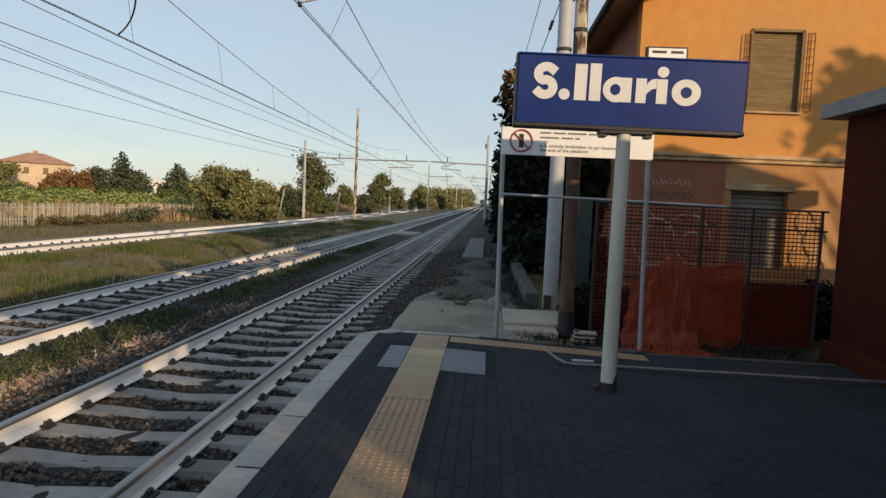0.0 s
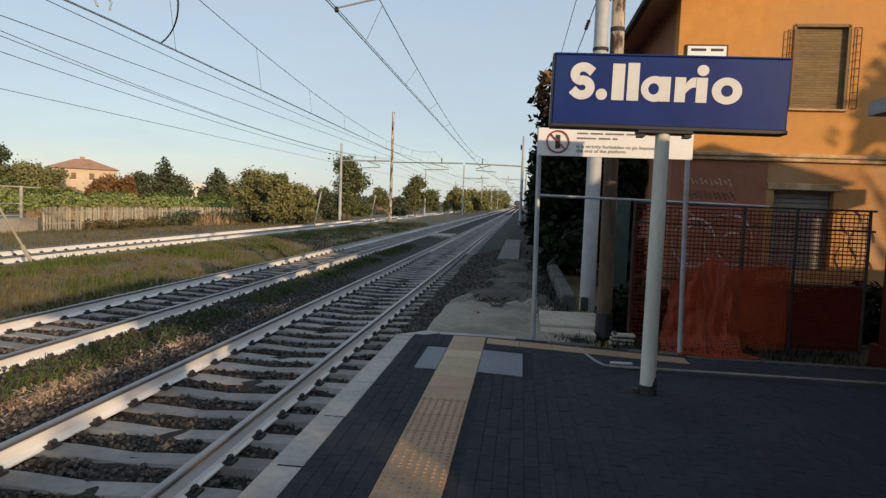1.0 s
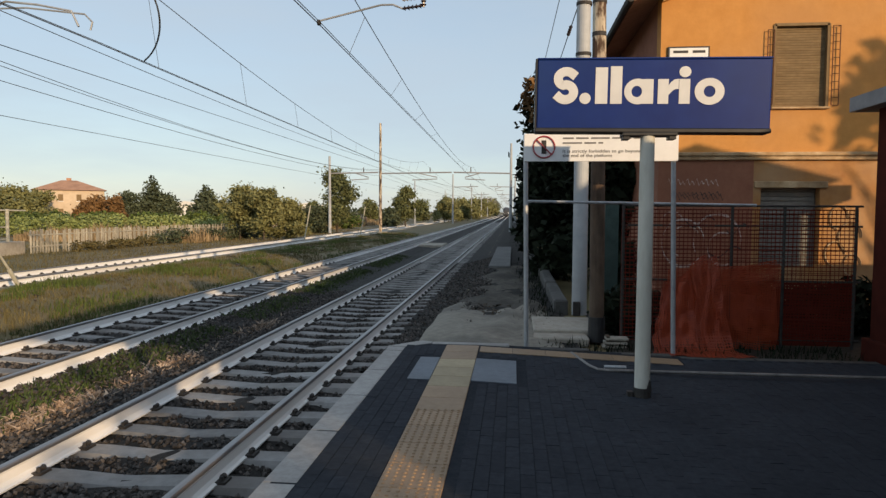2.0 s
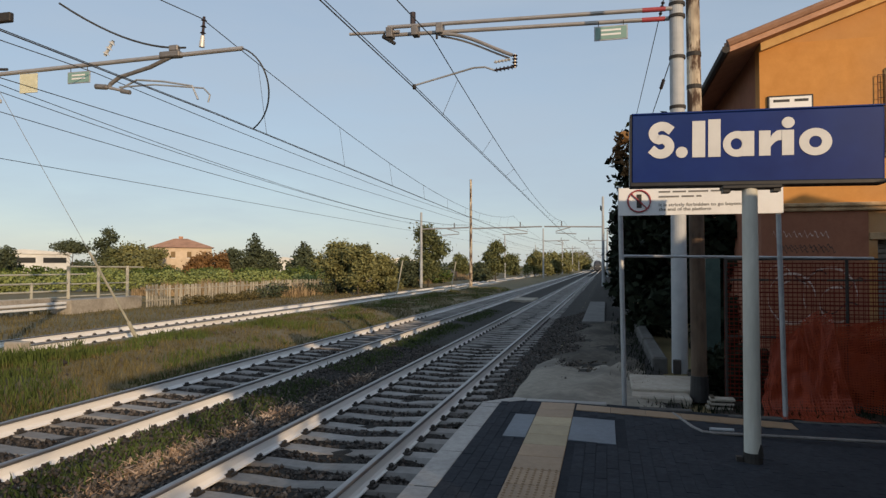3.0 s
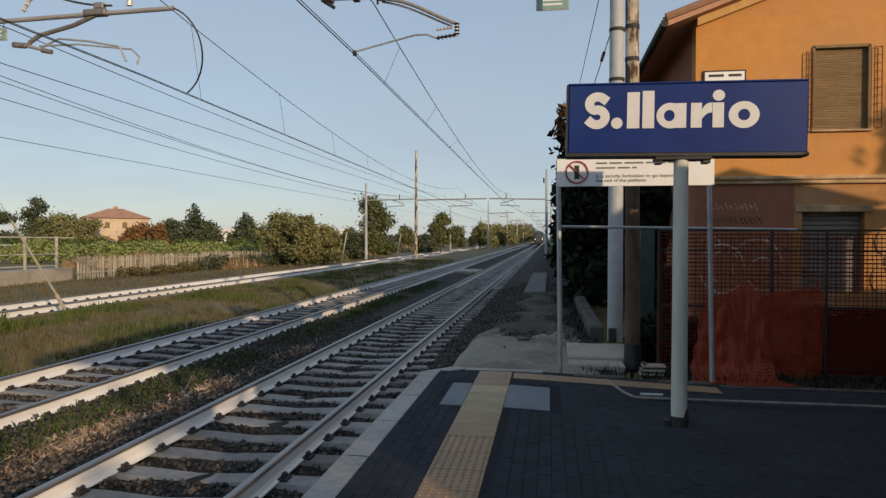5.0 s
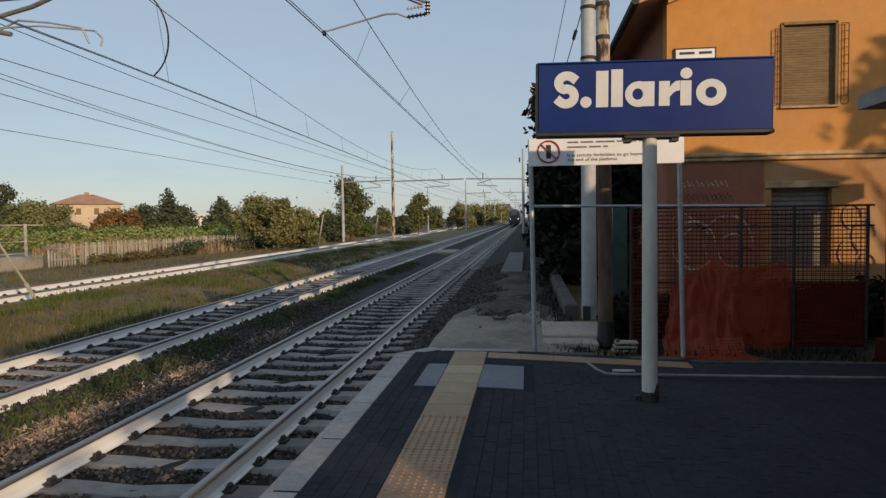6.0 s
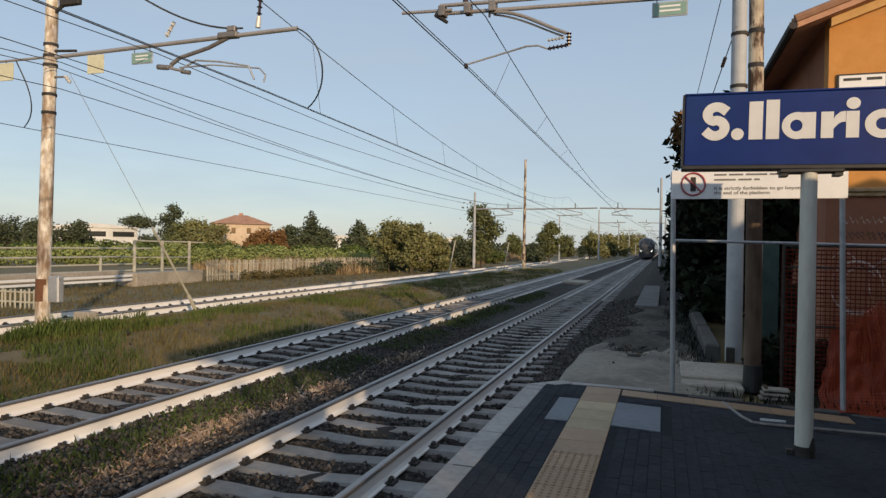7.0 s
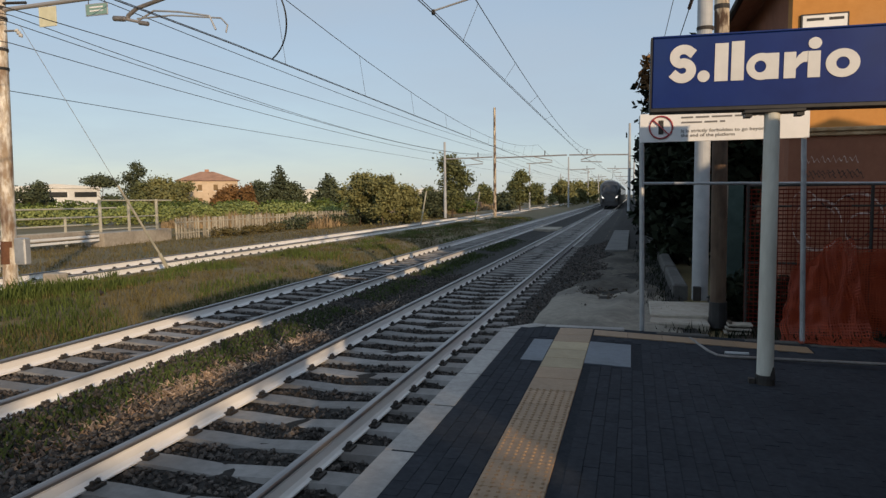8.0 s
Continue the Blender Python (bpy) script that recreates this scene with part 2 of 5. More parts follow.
M["spray"] = mat("faded_spray", (0.42, 0.26, 0.21), (0.66, 0.54, 0.47), scale=9, big=3, bump=0.1, rough=0.9, sharp=0.12, dirt=(0.30, 0.12, 0.07), dirt_amount=0.6)
M["ochreworn"] = mat("worn_ochre_plaster", (0.32, 0.135, 0.04), (0.44, 0.21, 0.065), scale=4, big=0.9, bump=0.35, rough=0.92, dirt=(0.46, 0.33, 0.2), dirt_amount=0.5)
# Yard earth darkened well below the soil: the shade behind the fence is painted in.
M["yardshade"] = mat("yard_earth_shaded", (0.022, 0.018, 0.014), (0.05, 0.04, 0.03), scale=7, big=0.8, bump=0.6, spec=0.2)
# Darker copy of the kerb stone; the fence corner's shade is in the colour.
M["shadekerb"] = mat("kerb_shaded", (0.05, 0.047, 0.043), (0.10, 0.094, 0.085), scale=12, big=1.2, bump=0.3, rough=0.9)
M["polebrown"] = mat("brown_pole_paint", (0.05, 0.03, 0.02), (0.11, 0.07, 0.045), scale=8, big=2.4, bump=0.3, rough=0.85, stretch=(1.4, 1.4, 0.5), dirt=(0.22, 0.17, 0.12), dirt_amount=0.35)
# Leaf colour far below true foliage: the hedge's deep shade is in it.
M["leafdark"] = leafy("leaf_shaded", (0.010, 0.015, 0.010), (0.024, 0.031, 0.018), spec=0.05)
M["leafbright"] = leafy("leaf_vine", (0.19, 0.23, 0.07), (0.30, 0.34, 0.12), rand=0.2)
M["leafbrown"] = leafy("leaf_brown", (0.16, 0.085, 0.035), (0.26, 0.15, 0.06))
M["bark"] = mat("bark", (0.06, 0.045, 0.03), (0.13, 0.10, 0.07), scale=12, bump=0.8, stretch=(1, 1, 0.2))
# Farm plaster lightened; it too has distance haze in its colour.
M["farmwall"] = mat("farm_plaster", (0.56, 0.44, 0.31), (0.66, 0.53, 0.39), scale=2, big=0.3, bump=0.2)
M["farwhite"] = mat("white_cladding", (0.62, 0.62, 0.60), (0.75, 0.75, 0.73), scale=1, big=0.1, bump=0)
M["darkglass"] = mat("dark_glass", (0.015, 0.018, 0.02), (0.03, 0.034, 0.038), scale=2, bump=0, rough=0.12)
M["trainbody"] = mat("train_grey", (0.05, 0.052, 0.058), (0.085, 0.087, 0.093), scale=2, big=0.4, bump=0, rough=0.4, metal=0.1)
M["traindark"] = mat("train_mask", (0.03, 0.03, 0.034), (0.055, 0.055, 0.06), scale=2, big=0.5, bump=0, rough=0.35)
M["lamp"] = mat("headlamp_glow", (1.0, 0.93, 0.8), (1.0, 0.95, 0.85), bump=0, emit=2.5)

# ---- mesh helpers ----
def part(name, bm, material, parent=None, label="", smooth=False, kind=""):
    me = bpy.data.meshes.new(name); bm.normal_update(); bm.to_mesh(me); bm.free()
    me.materials.append(M[material])
    if smooth:
        me.polygons.foreach_set("use_smooth", [True] * len(me.polygons))
    ob = new(name, me)
    if parent is not None:
        ob.parent = parent
    if label or kind:
        tagged(ob, label=label, kind=kind)
    return ob

def raw(name, verts, faces, material, parent=None, label="", kind=""):
    me = bpy.data.meshes.new(name); me.from_pydata(verts, [], faces); me.update()
    me.materials.append(M[material])
    ob = new(name, me)
    if parent is not None:
        ob.parent = parent
    if label or kind:
        tagged(ob, label=label, kind=kind)
    return ob

def shared(name, me, m, parent):
    ob = new(name, me); ob.parent = parent; ob.matrix_basis = m
    return ob

def thing(name, label, category, at=(0, 0, 0), kind="", group=""):
    ob = new(name); ob.location = at; ob.empty_display_size = 0.2
    return tagged(ob, label, category, group, kind)

def box(bm, x0, x1, y0, y1, z0, z1, bevel=0.0):
    r = bmesh.ops.create_cube(bm, size=1.0, matrix=Matrix.Translation(((x0 + x1) / 2, (y0 + y1) / 2, (z0 + z1) / 2)) @ Matrix.Diagonal((x1 - x0, y1 - y0, z1 - z0, 1)))
    if bevel:
        es = list({e for v in r["verts"] for e in v.link_edges})
        bmesh.ops.bevel(bm, geom=es, offset=bevel, segments=1, affect="EDGES")
    return bm

def boxbm(*a, bevel=0.0):
    return box(bmesh.new(), *a, bevel=bevel)

def rod(bm, a, b, r, r2=None, seg=10):
    a, b = Vector(a), Vector(b); d = b - a
    q = d.to_track_quat("Z", "Y").to_matrix().to_4x4()
    bmesh.ops.create_cone(bm, cap_ends=True, segments=seg, radius1=r, radius2=r if r2 is None else r2, depth=d.length, matrix=Matrix.Translation((a + b) / 2) @ q)
    return bm

def rodbm(*a, **k):
    return rod(bmesh.new(), *a, **k)

def pipe(bm, pts, r, seg=6):
    """A swept tube along points."""
    pts = [Vector(p) for p in pts]; rings = []
    for i, p in enumerate(pts):
        d = (pts[min(i + 1, len(pts) - 1)] - pts[max(i - 1, 0)]).normalized()
        side = d.cross(Vector((0, 0, 1)) if abs(d.z) < 0.95 else Vector((1, 0, 0))).normalized(); up = side.cross(d)
        rings.append([bm.verts.new(p + r * (math.cos(k * math.tau / seg) * side + math.sin(k * math.tau / seg) * up)) for k in range(seg)])
    for a, b in zip(rings, rings[1:]):
        for k in range(seg):
            bm.faces.new((a[k], a[(k + 1) % seg], b[(k + 1) % seg], b[k]))
    bm.faces.new(rings[0][::-1]); bm.faces.new(rings[-1])
    return bm

def pipebm(pts, r, seg=6):
    return pipe(bmesh.new(), pts, r, seg)

def curve3(a, b, c, d, n=10):
    """Points on a Bezier curve."""
    a, b, c, d = map(Vector, (a, b, c, d)); out = []
    for i in range(n + 1):
        t = i / n
        out.append((1 - t) ** 3 * a + 3 * t * (1 - t) ** 2 * b + 3 * t * t * (1 - t) * c + t ** 3 * d)
    return out

def prism(bm, poly, y0, y1):
    """A polygon in x, z swept along y."""
    f = [bm.verts.new((x, y0, z)) for x, z in poly]; g = [bm.verts.new((x, y1, z)) for x, z in poly]
    n = len(poly)
    for i in range(n):
        bm.faces.new((f[i], f[(i + 1) % n], g[(i + 1) % n], g[i]))
    bm.faces.new(f[::-1]); bm.faces.new(g)
    bmesh.ops.recalc_face_normals(bm, faces=bm.faces[:])
    return bm

def insulator(bm, a, b, r=0.05, n=5):
    a, b = Vector(a), Vector(b)
    rod(bm, a, b, r * 0.45, seg=8)
    for i in range(n):
        p = a.lerp(b, (i + 0.5) / n); d = (b - a).normalized() * 0.012
        rod(bm, p - d, p + d, r, r * 0.6, seg=10)
    return bm

def scatter_leaves(name, centres, sizes, count, leaf, material, parent=None, flat=0.75, seed=1, label="", kind="", rim=0.6, loose=0.0):
    """A crown of many small leaf clumps round ellipsoidal centres; denser towards the rim."""
    rg = np.random.default_rng(seed); centres, sizes = np.array(centres, float), np.array(sizes, float)
    vol = np.prod(sizes, 1) ** (2 / 3); pick = rg.choice(len(centres), count, p=vol / vol.sum())
    d = rg.normal(size=(count, 3)); d /= np.linalg.norm(d, axis=1)[:, None]
    rad = rim + (1.08 - rim) * rg.random(count) ** 0.8
    rad *= 1 + loose * rg.standard_exponential(count)
    p = centres[pick] + d * sizes[pick] * rad[:, None]
    u = rg.normal(size=(count, 3)); u[:, 2] *= flat; u /= np.linalg.norm(u, axis=1)[:, None]
    w = np.cross(u, d + 0.6 * rg.normal(size=(count, 3))); w /= np.linalg.norm(w, axis=1)[:, None] + 1e-9
    s = leaf * (0.55 + 0.9 * rg.random((count, 1)))
    v = np.stack([p - u * s, p + w * s * 0.55, p + u * s, p - w * s * 0.55], 1).reshape(-1, 3)
    f = np.arange(count * 4).reshape(-1, 4)
    return raw(name, v.tolist(), f.tolist(), material, parent, label, kind)

def blades(name, spots, h, w, material, label, category, lean=0.35, seed=1, parent=None):
    """Grass blades, one triangle each, at spots (x, y, z, height factor)."""
    rg = np.random.default_rng(seed); s = np.array(spots, float); n = len(s)
    a = rg.random(n) * math.tau; hh = h * s[:, 3] * (0.5 + rg.random(n)); ww = w * (0.6 + 0.8 * rg.random(n))
    b = rg.random(n) * math.tau; ln = lean * hh * rg.random(n) * 1.6
    p = s[:, :3]; side = np.stack([np.cos(a) * ww, np.sin(a) * ww, 0 * a], 1)
    tip = p + np.stack([np.cos(b) * ln, np.sin(b) * ln, hh], 1)
    mid = p + (tip - p) * 0.55 + np.stack([0 * a, 0 * a, 0.12 * hh], 1)
    v = np.stack([p - side, p + side, mid + side * 0.7, tip, mid - side * 0.7], 1).reshape(-1, 3)
    f = [(5 * i, 5 * i + 1, 5 * i + 2, 5 * i + 3, 5 * i + 4) for i in range(n)]
    return tagged(raw(name, v.tolist(), f, material, parent), label, category, kind="stuff")

def words(name, text, x0, x1, z, cap, y, material, parent, bold=0.0, depth=0.006):
    """Upright lettering facing -y that fills x0..x1, standing on z, with capitals of that height."""
    cu = bpy.data.curves.new(name, "FONT"); cu.body = text; cu.size = 1.0; cu.offset = bold; cu.extrude = 0.5; cu.resolution_u = 4; cu.space_character = 1.0 + 1.6 * bold
    tmp = bpy.data.objects.new(name, cu); scene.collection.objects.link(tmp)
    bpy.context.view_layer.update()
    me = bpy.data.meshes.new_from_object(tmp.evaluated_get(bpy.context.evaluated_depsgraph_get()))
    bpy.data.objects.remove(tmp)
    bm = bmesh.new(); bm.from_mesh(me)
    xs = [v.co.x for v in bm.verts]; lo, hi = min(xs), max(xs)
    kx, kz = (x1 - x0) / (hi - lo), cap / 0.73
    for v in bm.verts:
        v.co = Vector((x0 + (v.co.x - lo) * kx, y - (v.co.z + 0.5) * depth, z + v.co.y * kz))
    return part(name, bm, material, parent)

# ---- ground ----
def lift(x, y):
    """Height of the ground."""
    s = lambda a, b, v: min(1, max(0, (v - a) / (b - a))) ** 2 * (3 - 2 * min(1, max(0, (v - a) / (b - a))))
    z = -0.34
    z += 0.40 * s(1.25, 2.1, x) * s(7.3, 7.9, y)
    z += 0.24 * s(-5.0, -6.2, x) + 0.14 * s(-5.6, -7.2, x) * s(-9.8, -8.2, x) * s(30, 10, y)
    z -= 0.09 * s(-9.9, -10.7, x)
    if -40 < x < 8 and y < 90:
        z += 0.05 * noise.noise((x * 0.9, y * 0.7, 3.1)) * s(-5.2, -6.5, x) + 0.02 * noise.noise((x * 3, y * 3, 7.7))
    return z

def sheet(name, xs, ys, height, material):
    v = [(x, y, height(x, y)) for y in ys for x in xs]; n = len(xs)
    f = [(j * n + i, j * n + i + 1, (j + 1) * n + i + 1, (j + 1) * n + i) for j in range(len(ys) - 1) for i in range(n - 1)]
    ob = raw(name, v, f, material)
    ob.data.polygons.foreach_set("use_smooth", [True] * len(f))
    return ob

gx = [-3000, -1500, -700, -350, -180, -110, -70, -50, -40, -34, -29] + [-26 + 0.5 * i for i in range(56)] + [2.0 + 0.25 * i for i in range(16)] + [6, 8, 12, 20, 40, 90, 300, 900, 3000]
gy = [-3000, -900, -300, -120, -60, -30, -15, -8, -4] + [0.4 * i for i in range(100)] + [40 + i for i in range(30)] + [72, 76, 82, 90, 110, 140, 180, 240, 330, 500, 800, 1400, 3000]
ground = tagged(sheet("ground", gx, gy, lift, "soil"), "dry earth and rough grass beside the railway", "ground", kind="structure")

# ---- railway ----
TRACKS = (0.0, -3.5, -11.45)
def bed(x, y):
    e = max(0, x - 1.0) / 0.45 if x > 1 else max(0, -4.75 - x) / 0.6
    mid = max(0, 1 - abs(x + 1.75) / 0.6)
    n = 0.03 * noise.noise((x * 4, y * 4, 0)) + 0.02 * noise.noise((x * 11, y * 11, 5)) if y < 40 else 0
    side = 1.0 if -2.66 < x < -0.86 or -4.9 < x < -4.34 else 0.0
    return -0.205 + 0.055 * side - 0.17 * min(1, e) - 0.07 * mid + n

bx = [-5.5 + 0.14 * i for i in range(51)]
by = [-30, -10, -3] + [0.15 * i for i in range(200)] + [30 + 0.8 * i for i in range(60)] + [80, 100, 150, 220, 320, 450, 700]
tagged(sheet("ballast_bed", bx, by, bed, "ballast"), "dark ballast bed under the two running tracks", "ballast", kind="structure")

def shoulder(x, y):
    u = (x - 0.95) / 1.25
    return -0.2 + 0.31 * min(1, max(0, u)) ** 1.3 + 0.03 * noise.noise((x * 4, y * 4, 2)) + 0.02 * noise.noise((x * 11, y * 11, 4))
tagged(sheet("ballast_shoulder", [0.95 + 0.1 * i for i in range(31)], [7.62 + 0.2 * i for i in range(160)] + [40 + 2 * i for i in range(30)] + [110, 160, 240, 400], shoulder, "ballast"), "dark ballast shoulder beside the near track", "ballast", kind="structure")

def rail_bm(y0, y1, sel):
    if sel == "body":
        poly = [(-0.075, -0.172), (0.075, -0.172), (0.075, -0.160), (0.050, -0.148), (0.032, -0.12), (0.029, -0.055), (0.036, -0.036), (-0.036, -0.036), (-0.029, -0.055), (-0.032, -0.12), (-0.050, -0.148), (-0.075, -0.160)]
    else:
        poly = [(-0.034, -0.036), (0.034, -0.036), (0.036, -0.012), (0.028, -0.002), (0.0, 0.0), (-0.028, -0.002), (-0.036, -0.012)]
    return prism(bmesh.new(), poly, y0, y1)

def sleeper_mesh():
    bm = bmesh.new(); prof = [(-1.2, -0.19), (-1.15, -0.166), (-0.5, -0.172), (0.0, -0.2), (0.5, -0.172), (1.15, -0.166), (1.2, -0.19)]
    rows = []
    for yy, dz in ((-0.15, -0.06), (-0.11, 0), (0.11, 0), (0.15, -0.06)):
        rows.append([bm.verts.new((x, yy, z + dz)) for x, z in prof])
    for a, b in zip(rows, rows[1:]):
        for i in range(6):
            bm.faces.new((a[i], a[i + 1], b[i + 1], b[i]))
    bot = [[bm.verts.new((x, s * 0.17, -0.36)) for x in (-1.25, 1.25)] for s in (-1, 1)]
    bm.faces.new((bot[0][0], bot[0][1], *reversed(rows[0]))); bm.faces.new((*rows[3], bot[1][1], bot[1][0]))
    bm.faces.new((bot[0][1], bot[1][1], *[r[6] for r in reversed(rows)])); bm.faces.new((bot[1][0], bot[0][0], *[r[0] for r in rows]))
    bmesh.ops.recalc_face_normals(bm, faces=bm.faces[:])
    me = bpy.data.meshes.new("sleeper"); bm.to_mesh(me); bm.free(); me.materials.append(M["sleeper"])
    return me

def clip_bm(bm, x, y):
    for s in (-1, 1):
        cx = x + s * 0.095
        box(bm, cx - 0.04, cx + 0.04, y - 0.065, y + 0.065, -0.172, -0.147)
        rod(bm, (cx, y - 0.03, -0.15), (cx, y - 0.03, -0.112), 0.022, 0.016, seg=6)
        rod(bm, (cx - 0.02 * s, y + 0.035, -0.15), (cx, y + 0.03, -0.122), 0.03, 0.02, seg=6)

SLEEPER = sleeper_mesh()
PITCH = 0.5725
def track(cx, label, y_end, first):
    tr = thing("railway_track", label, "track", (cx, 0, 0), kind="structure")
    for s in (-0.7525, 0.7525):
        r = part("rail", rail_bm(-40, 650, "body"), "railpaint", tr, "limewashed steel rail"); r.location = (s, 0, 0)
        part("rail_head", rail_bm(-40, 650, "head"), "railhead", r, "worn shiny rail head")
    n = int((y_end + 1) / PITCH)
    for i in range(-20, n):
        shared("sleeper", SLEEPER, pose(random.uniform(-0.02, 0.02), first + i * PITCH, random.uniform(-0.006, 0.004), 0, 0, random.uniform(-0.4, 0.4)), tr)
    bm = bmesh.new()
    for i in range(min(n, 45)):
        for s in (-0.7525, 0.7525):
            clip_bm(bm, s, first + i * PITCH)
    part("rail_clips", bm, "iron", tr, "dark spring clips and bolts", kind="stuff")
    return tr

track(TRACKS[0], "running track with limewashed rails on concrete sleepers", 130, 0.4625)
track(TRACKS[1], "second running track with limewashed rails on concrete sleepers", 130, 0.2)
track(TRACKS[2], "overgrown siding track with pale rails", 90, 0.2)

def stones(name, zone, count, size, label, seed, height):
    """Loose crushed stones, joined."""
    rg = np.random.default_rng(seed)
    base = np.array([(1, 0, 0), (-1, 0, 0), (0, 1, 0), (0, -1, 0), (0, 0, 1), (0, 0, -1)], float)
    tri = np.array([(0, 2, 4), (2, 1, 4), (1, 3, 4), (3, 0, 4), (2, 0, 5), (1, 2, 5), (3, 1, 5), (0, 3, 5)])
    vs, fs, k = [], [], 0
    while k < count:
        x = rg.uniform(zone[0], zone[1]); y = zone[2] + (zone[3] - zone[2]) * rg.random() ** 1.6
        on = False
        for cx in TRACKS[:2]:
            ph = (y - (0.4625 if cx == 0 else 0.2)) % PITCH
            if -1.22 < x - cx < 1.22 and not (-2.6 < x < -0.9) and (ph < 0.15 or ph > PITCH - 0.15):
                on = True
            if abs(abs(x - cx) - 0.7525) < 0.09:
                on = True
        if on:
            continue
        s = size * rg.uniform(0.5, 1.3); q = np.array(Euler(rg.random(3) * 6.28).to_matrix())
        vs.append((base * rg.uniform(0.6, 1.15, (6, 3)) * s) @ q.T + (x, y, height(x, y) + s * 0.35)); fs.append(tri + 6 * k); k += 1
    return tagged(raw(name, np.concatenate(vs).tolist(), np.concatenate(fs).tolist(), "stone"), label, "ballast", kind="stuff")

stones("ballast_stones", (-5.0, 1.35, 1.0, 16), 23000, 0.029, "crushed dark ballast stones between the sleepers", 3, bed)
stones("ballast_stones", (1.0, 2.5, 7.7, 26), 5200, 0.03, "crushed dark ballast stones on the shoulder", 6, shoulder)
stones("ballast_stones", (-5.0, 1.35, -6, 1.0), 5000, 0.029, "crushed dark ballast stones between the sleepers", 13, bed)
stones("rubble", (-9.0, -6.0, 9, 40), 60, 0.07, "scattered pale stones in rough grass", 5, lift)

# ---- platform ----
PT = 0.235
def ptop(x):
    """The platform falls gently away from the track."""
    return PT - 0.04 * min(max(x - 2.65, 0), 2.6)
platform = thing("platform", "low station platform with dark paving and pale kerb", "platform", kind="structure")
bm = bmesh.new(); prism(bm, [(1.56, -0.35), (9.5, -0.35), (9.5, ptop(9) - 0.004), (5.25, ptop(9) - 0.004), (2.65, PT - 0.004), (1.56, PT - 0.004)], -30, 7.25)
prism(bm, [(1.9, -0.35), (9.5, -0.35), (9.5, ptop(9) - 0.004), (5.25, ptop(9) - 0.004), (2.65, PT - 0.004), (1.9, PT - 0.004)], 7.25, 7.56)
part("platform_body", bm, "joint", platform)
y = -12.0
while y < 7.2:
    e = min(y + 1.0, 7.25)
    part("kerb_stone", boxbm(1.50, 1.735, y + 0.003, e - 0.003, -0.02, PT + random.uniform(-0.003, 0.003), bevel=0.012), "kerb", platform)
    y += 1.0
bm = bmesh.new(); vv = [(1.5, 7.255), (1.735, 7.255), (2.02, 7.5), (2.02, 7.6), (1.88, 7.66)]
lo = [bm.verts.new((x, yy, -0.1)) for x, yy in vv]; hi = [bm.verts.new((x, yy, PT)) for x, yy in vv]
bm.faces.new(lo[::-1]); bm.faces.new(hi)
for i in range(5):
    bm.faces.new((lo[i], lo[(i + 1) % 5], hi[(i + 1) % 5], hi[i]))
part("kerb_stone", bm, "kerb", platform)
# End kerbs past x 2.9 take the copy with shade in its colour.
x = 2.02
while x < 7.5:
    part("kerb_stone", boxbm(x + 0.004, x + 0.996, 7.46, 7.6, -0.1, ptop(x + 0.5) + random.uniform(-0.004, 0.002), bevel=0.01), "kerb" if x < 2.9 else "shadekerb", platform)
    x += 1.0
# pale cross strip at the platform's end
x = 2.66
while x < 5.0:
    part("tactile_tile", prism(bmesh.new(), [(x + 0.002, 0.05), (x + 0.398, 0.05), (x + 0.398, ptop(x + 0.398) + 0.004), (x + 0.002, ptop(x + 0.002) + 0.004)], 7.05, 7.36), "tactile", platform)
    x += 0.4
# ochre guiding strip with domes
y = -11.8
tile_a = boxbm(-0.205, 0.205, 0.003, 0.397, -0.08, 0.004, bevel=0.004)
tile_me = bpy.data.meshes.new("tactile_tile"); tile_a.to_mesh(tile_me); tile_a.free(); tile_me.materials.append(M["tactile"])
tile_pale = tile_me.copy(); tile_pale.materials.clear(); tile_pale.materials.append(M["tactile_pale"])
while y < 7.1:
    shared("tactile_tile", tile_pale if 5.5 < y + 0.2 < 6.7 else tile_me, pose(2.435, y, PT), platform); y += 0.4
bm = bmesh.new()
for j in range(60):
    for i in range(7):
        p = (2.26 + i * 0.058, 1.2 + j * 0.058 , PT + 0.004)
        bmesh.ops.create_cone(bm, cap_ends=True, segments=6, radius1=0.016, radius2=0.009, depth=0.008, matrix=Matrix.Translation((p[0], p[1], p[2] + 0.003)))
part("tactile_domes", bm, "tactile", platform, "worn raised domes", kind="stuff")
for x0, x1 in ((2.0, 2.226), (2.645, 3.1)):
    part("inset_tile", prism(bmesh.new(), [(x0, 0.1), (x1, 0.1), (x1, ptop(x1) + 0.005), (x0, ptop(x0) + 0.005)], 5.64, 6.66), "bluetile", platform, "pale blue-grey inset tile")
# pavers: near courses singly, the rest joined
pav = boxbm(-0.048, 0.048, -0.0985, 0.0985, -0.06, 0, bevel=0.0015)
pav_me = bpy.data.meshes.new("paver"); pav.to_mesh(pav_me); pav.free(); pav_me.materials.append(M["paver"])
def inset(x, y):
    return (1.955 < x < 3.185 and 5.56 < y < 6.76) or (x > 2.6 and x < 5.05 and y > 6.97)
vs, fs, k = [], [], 0
cube = np.array([(sx * 0.048, sy * 0.0985, z) for z in (-0.06, 0) for sx, sy in ((-1, -1), (1, -1), (1, 1), (-1, 1))])
cf = np.array([(4, 5, 6, 7), (0, 1, 5, 4), (1, 2, 6, 5), (2, 3, 7, 6), (3, 0, 4, 7)])
singles = []
for i in range(78):
    x = 1.782 + i * 0.0985
    if 2.19 < x < 2.68 or x > 7.65:
        continue
    for j in range(97):
        y = -11.95 + j * 0.2 + (0.1 if i % 2 else 0)
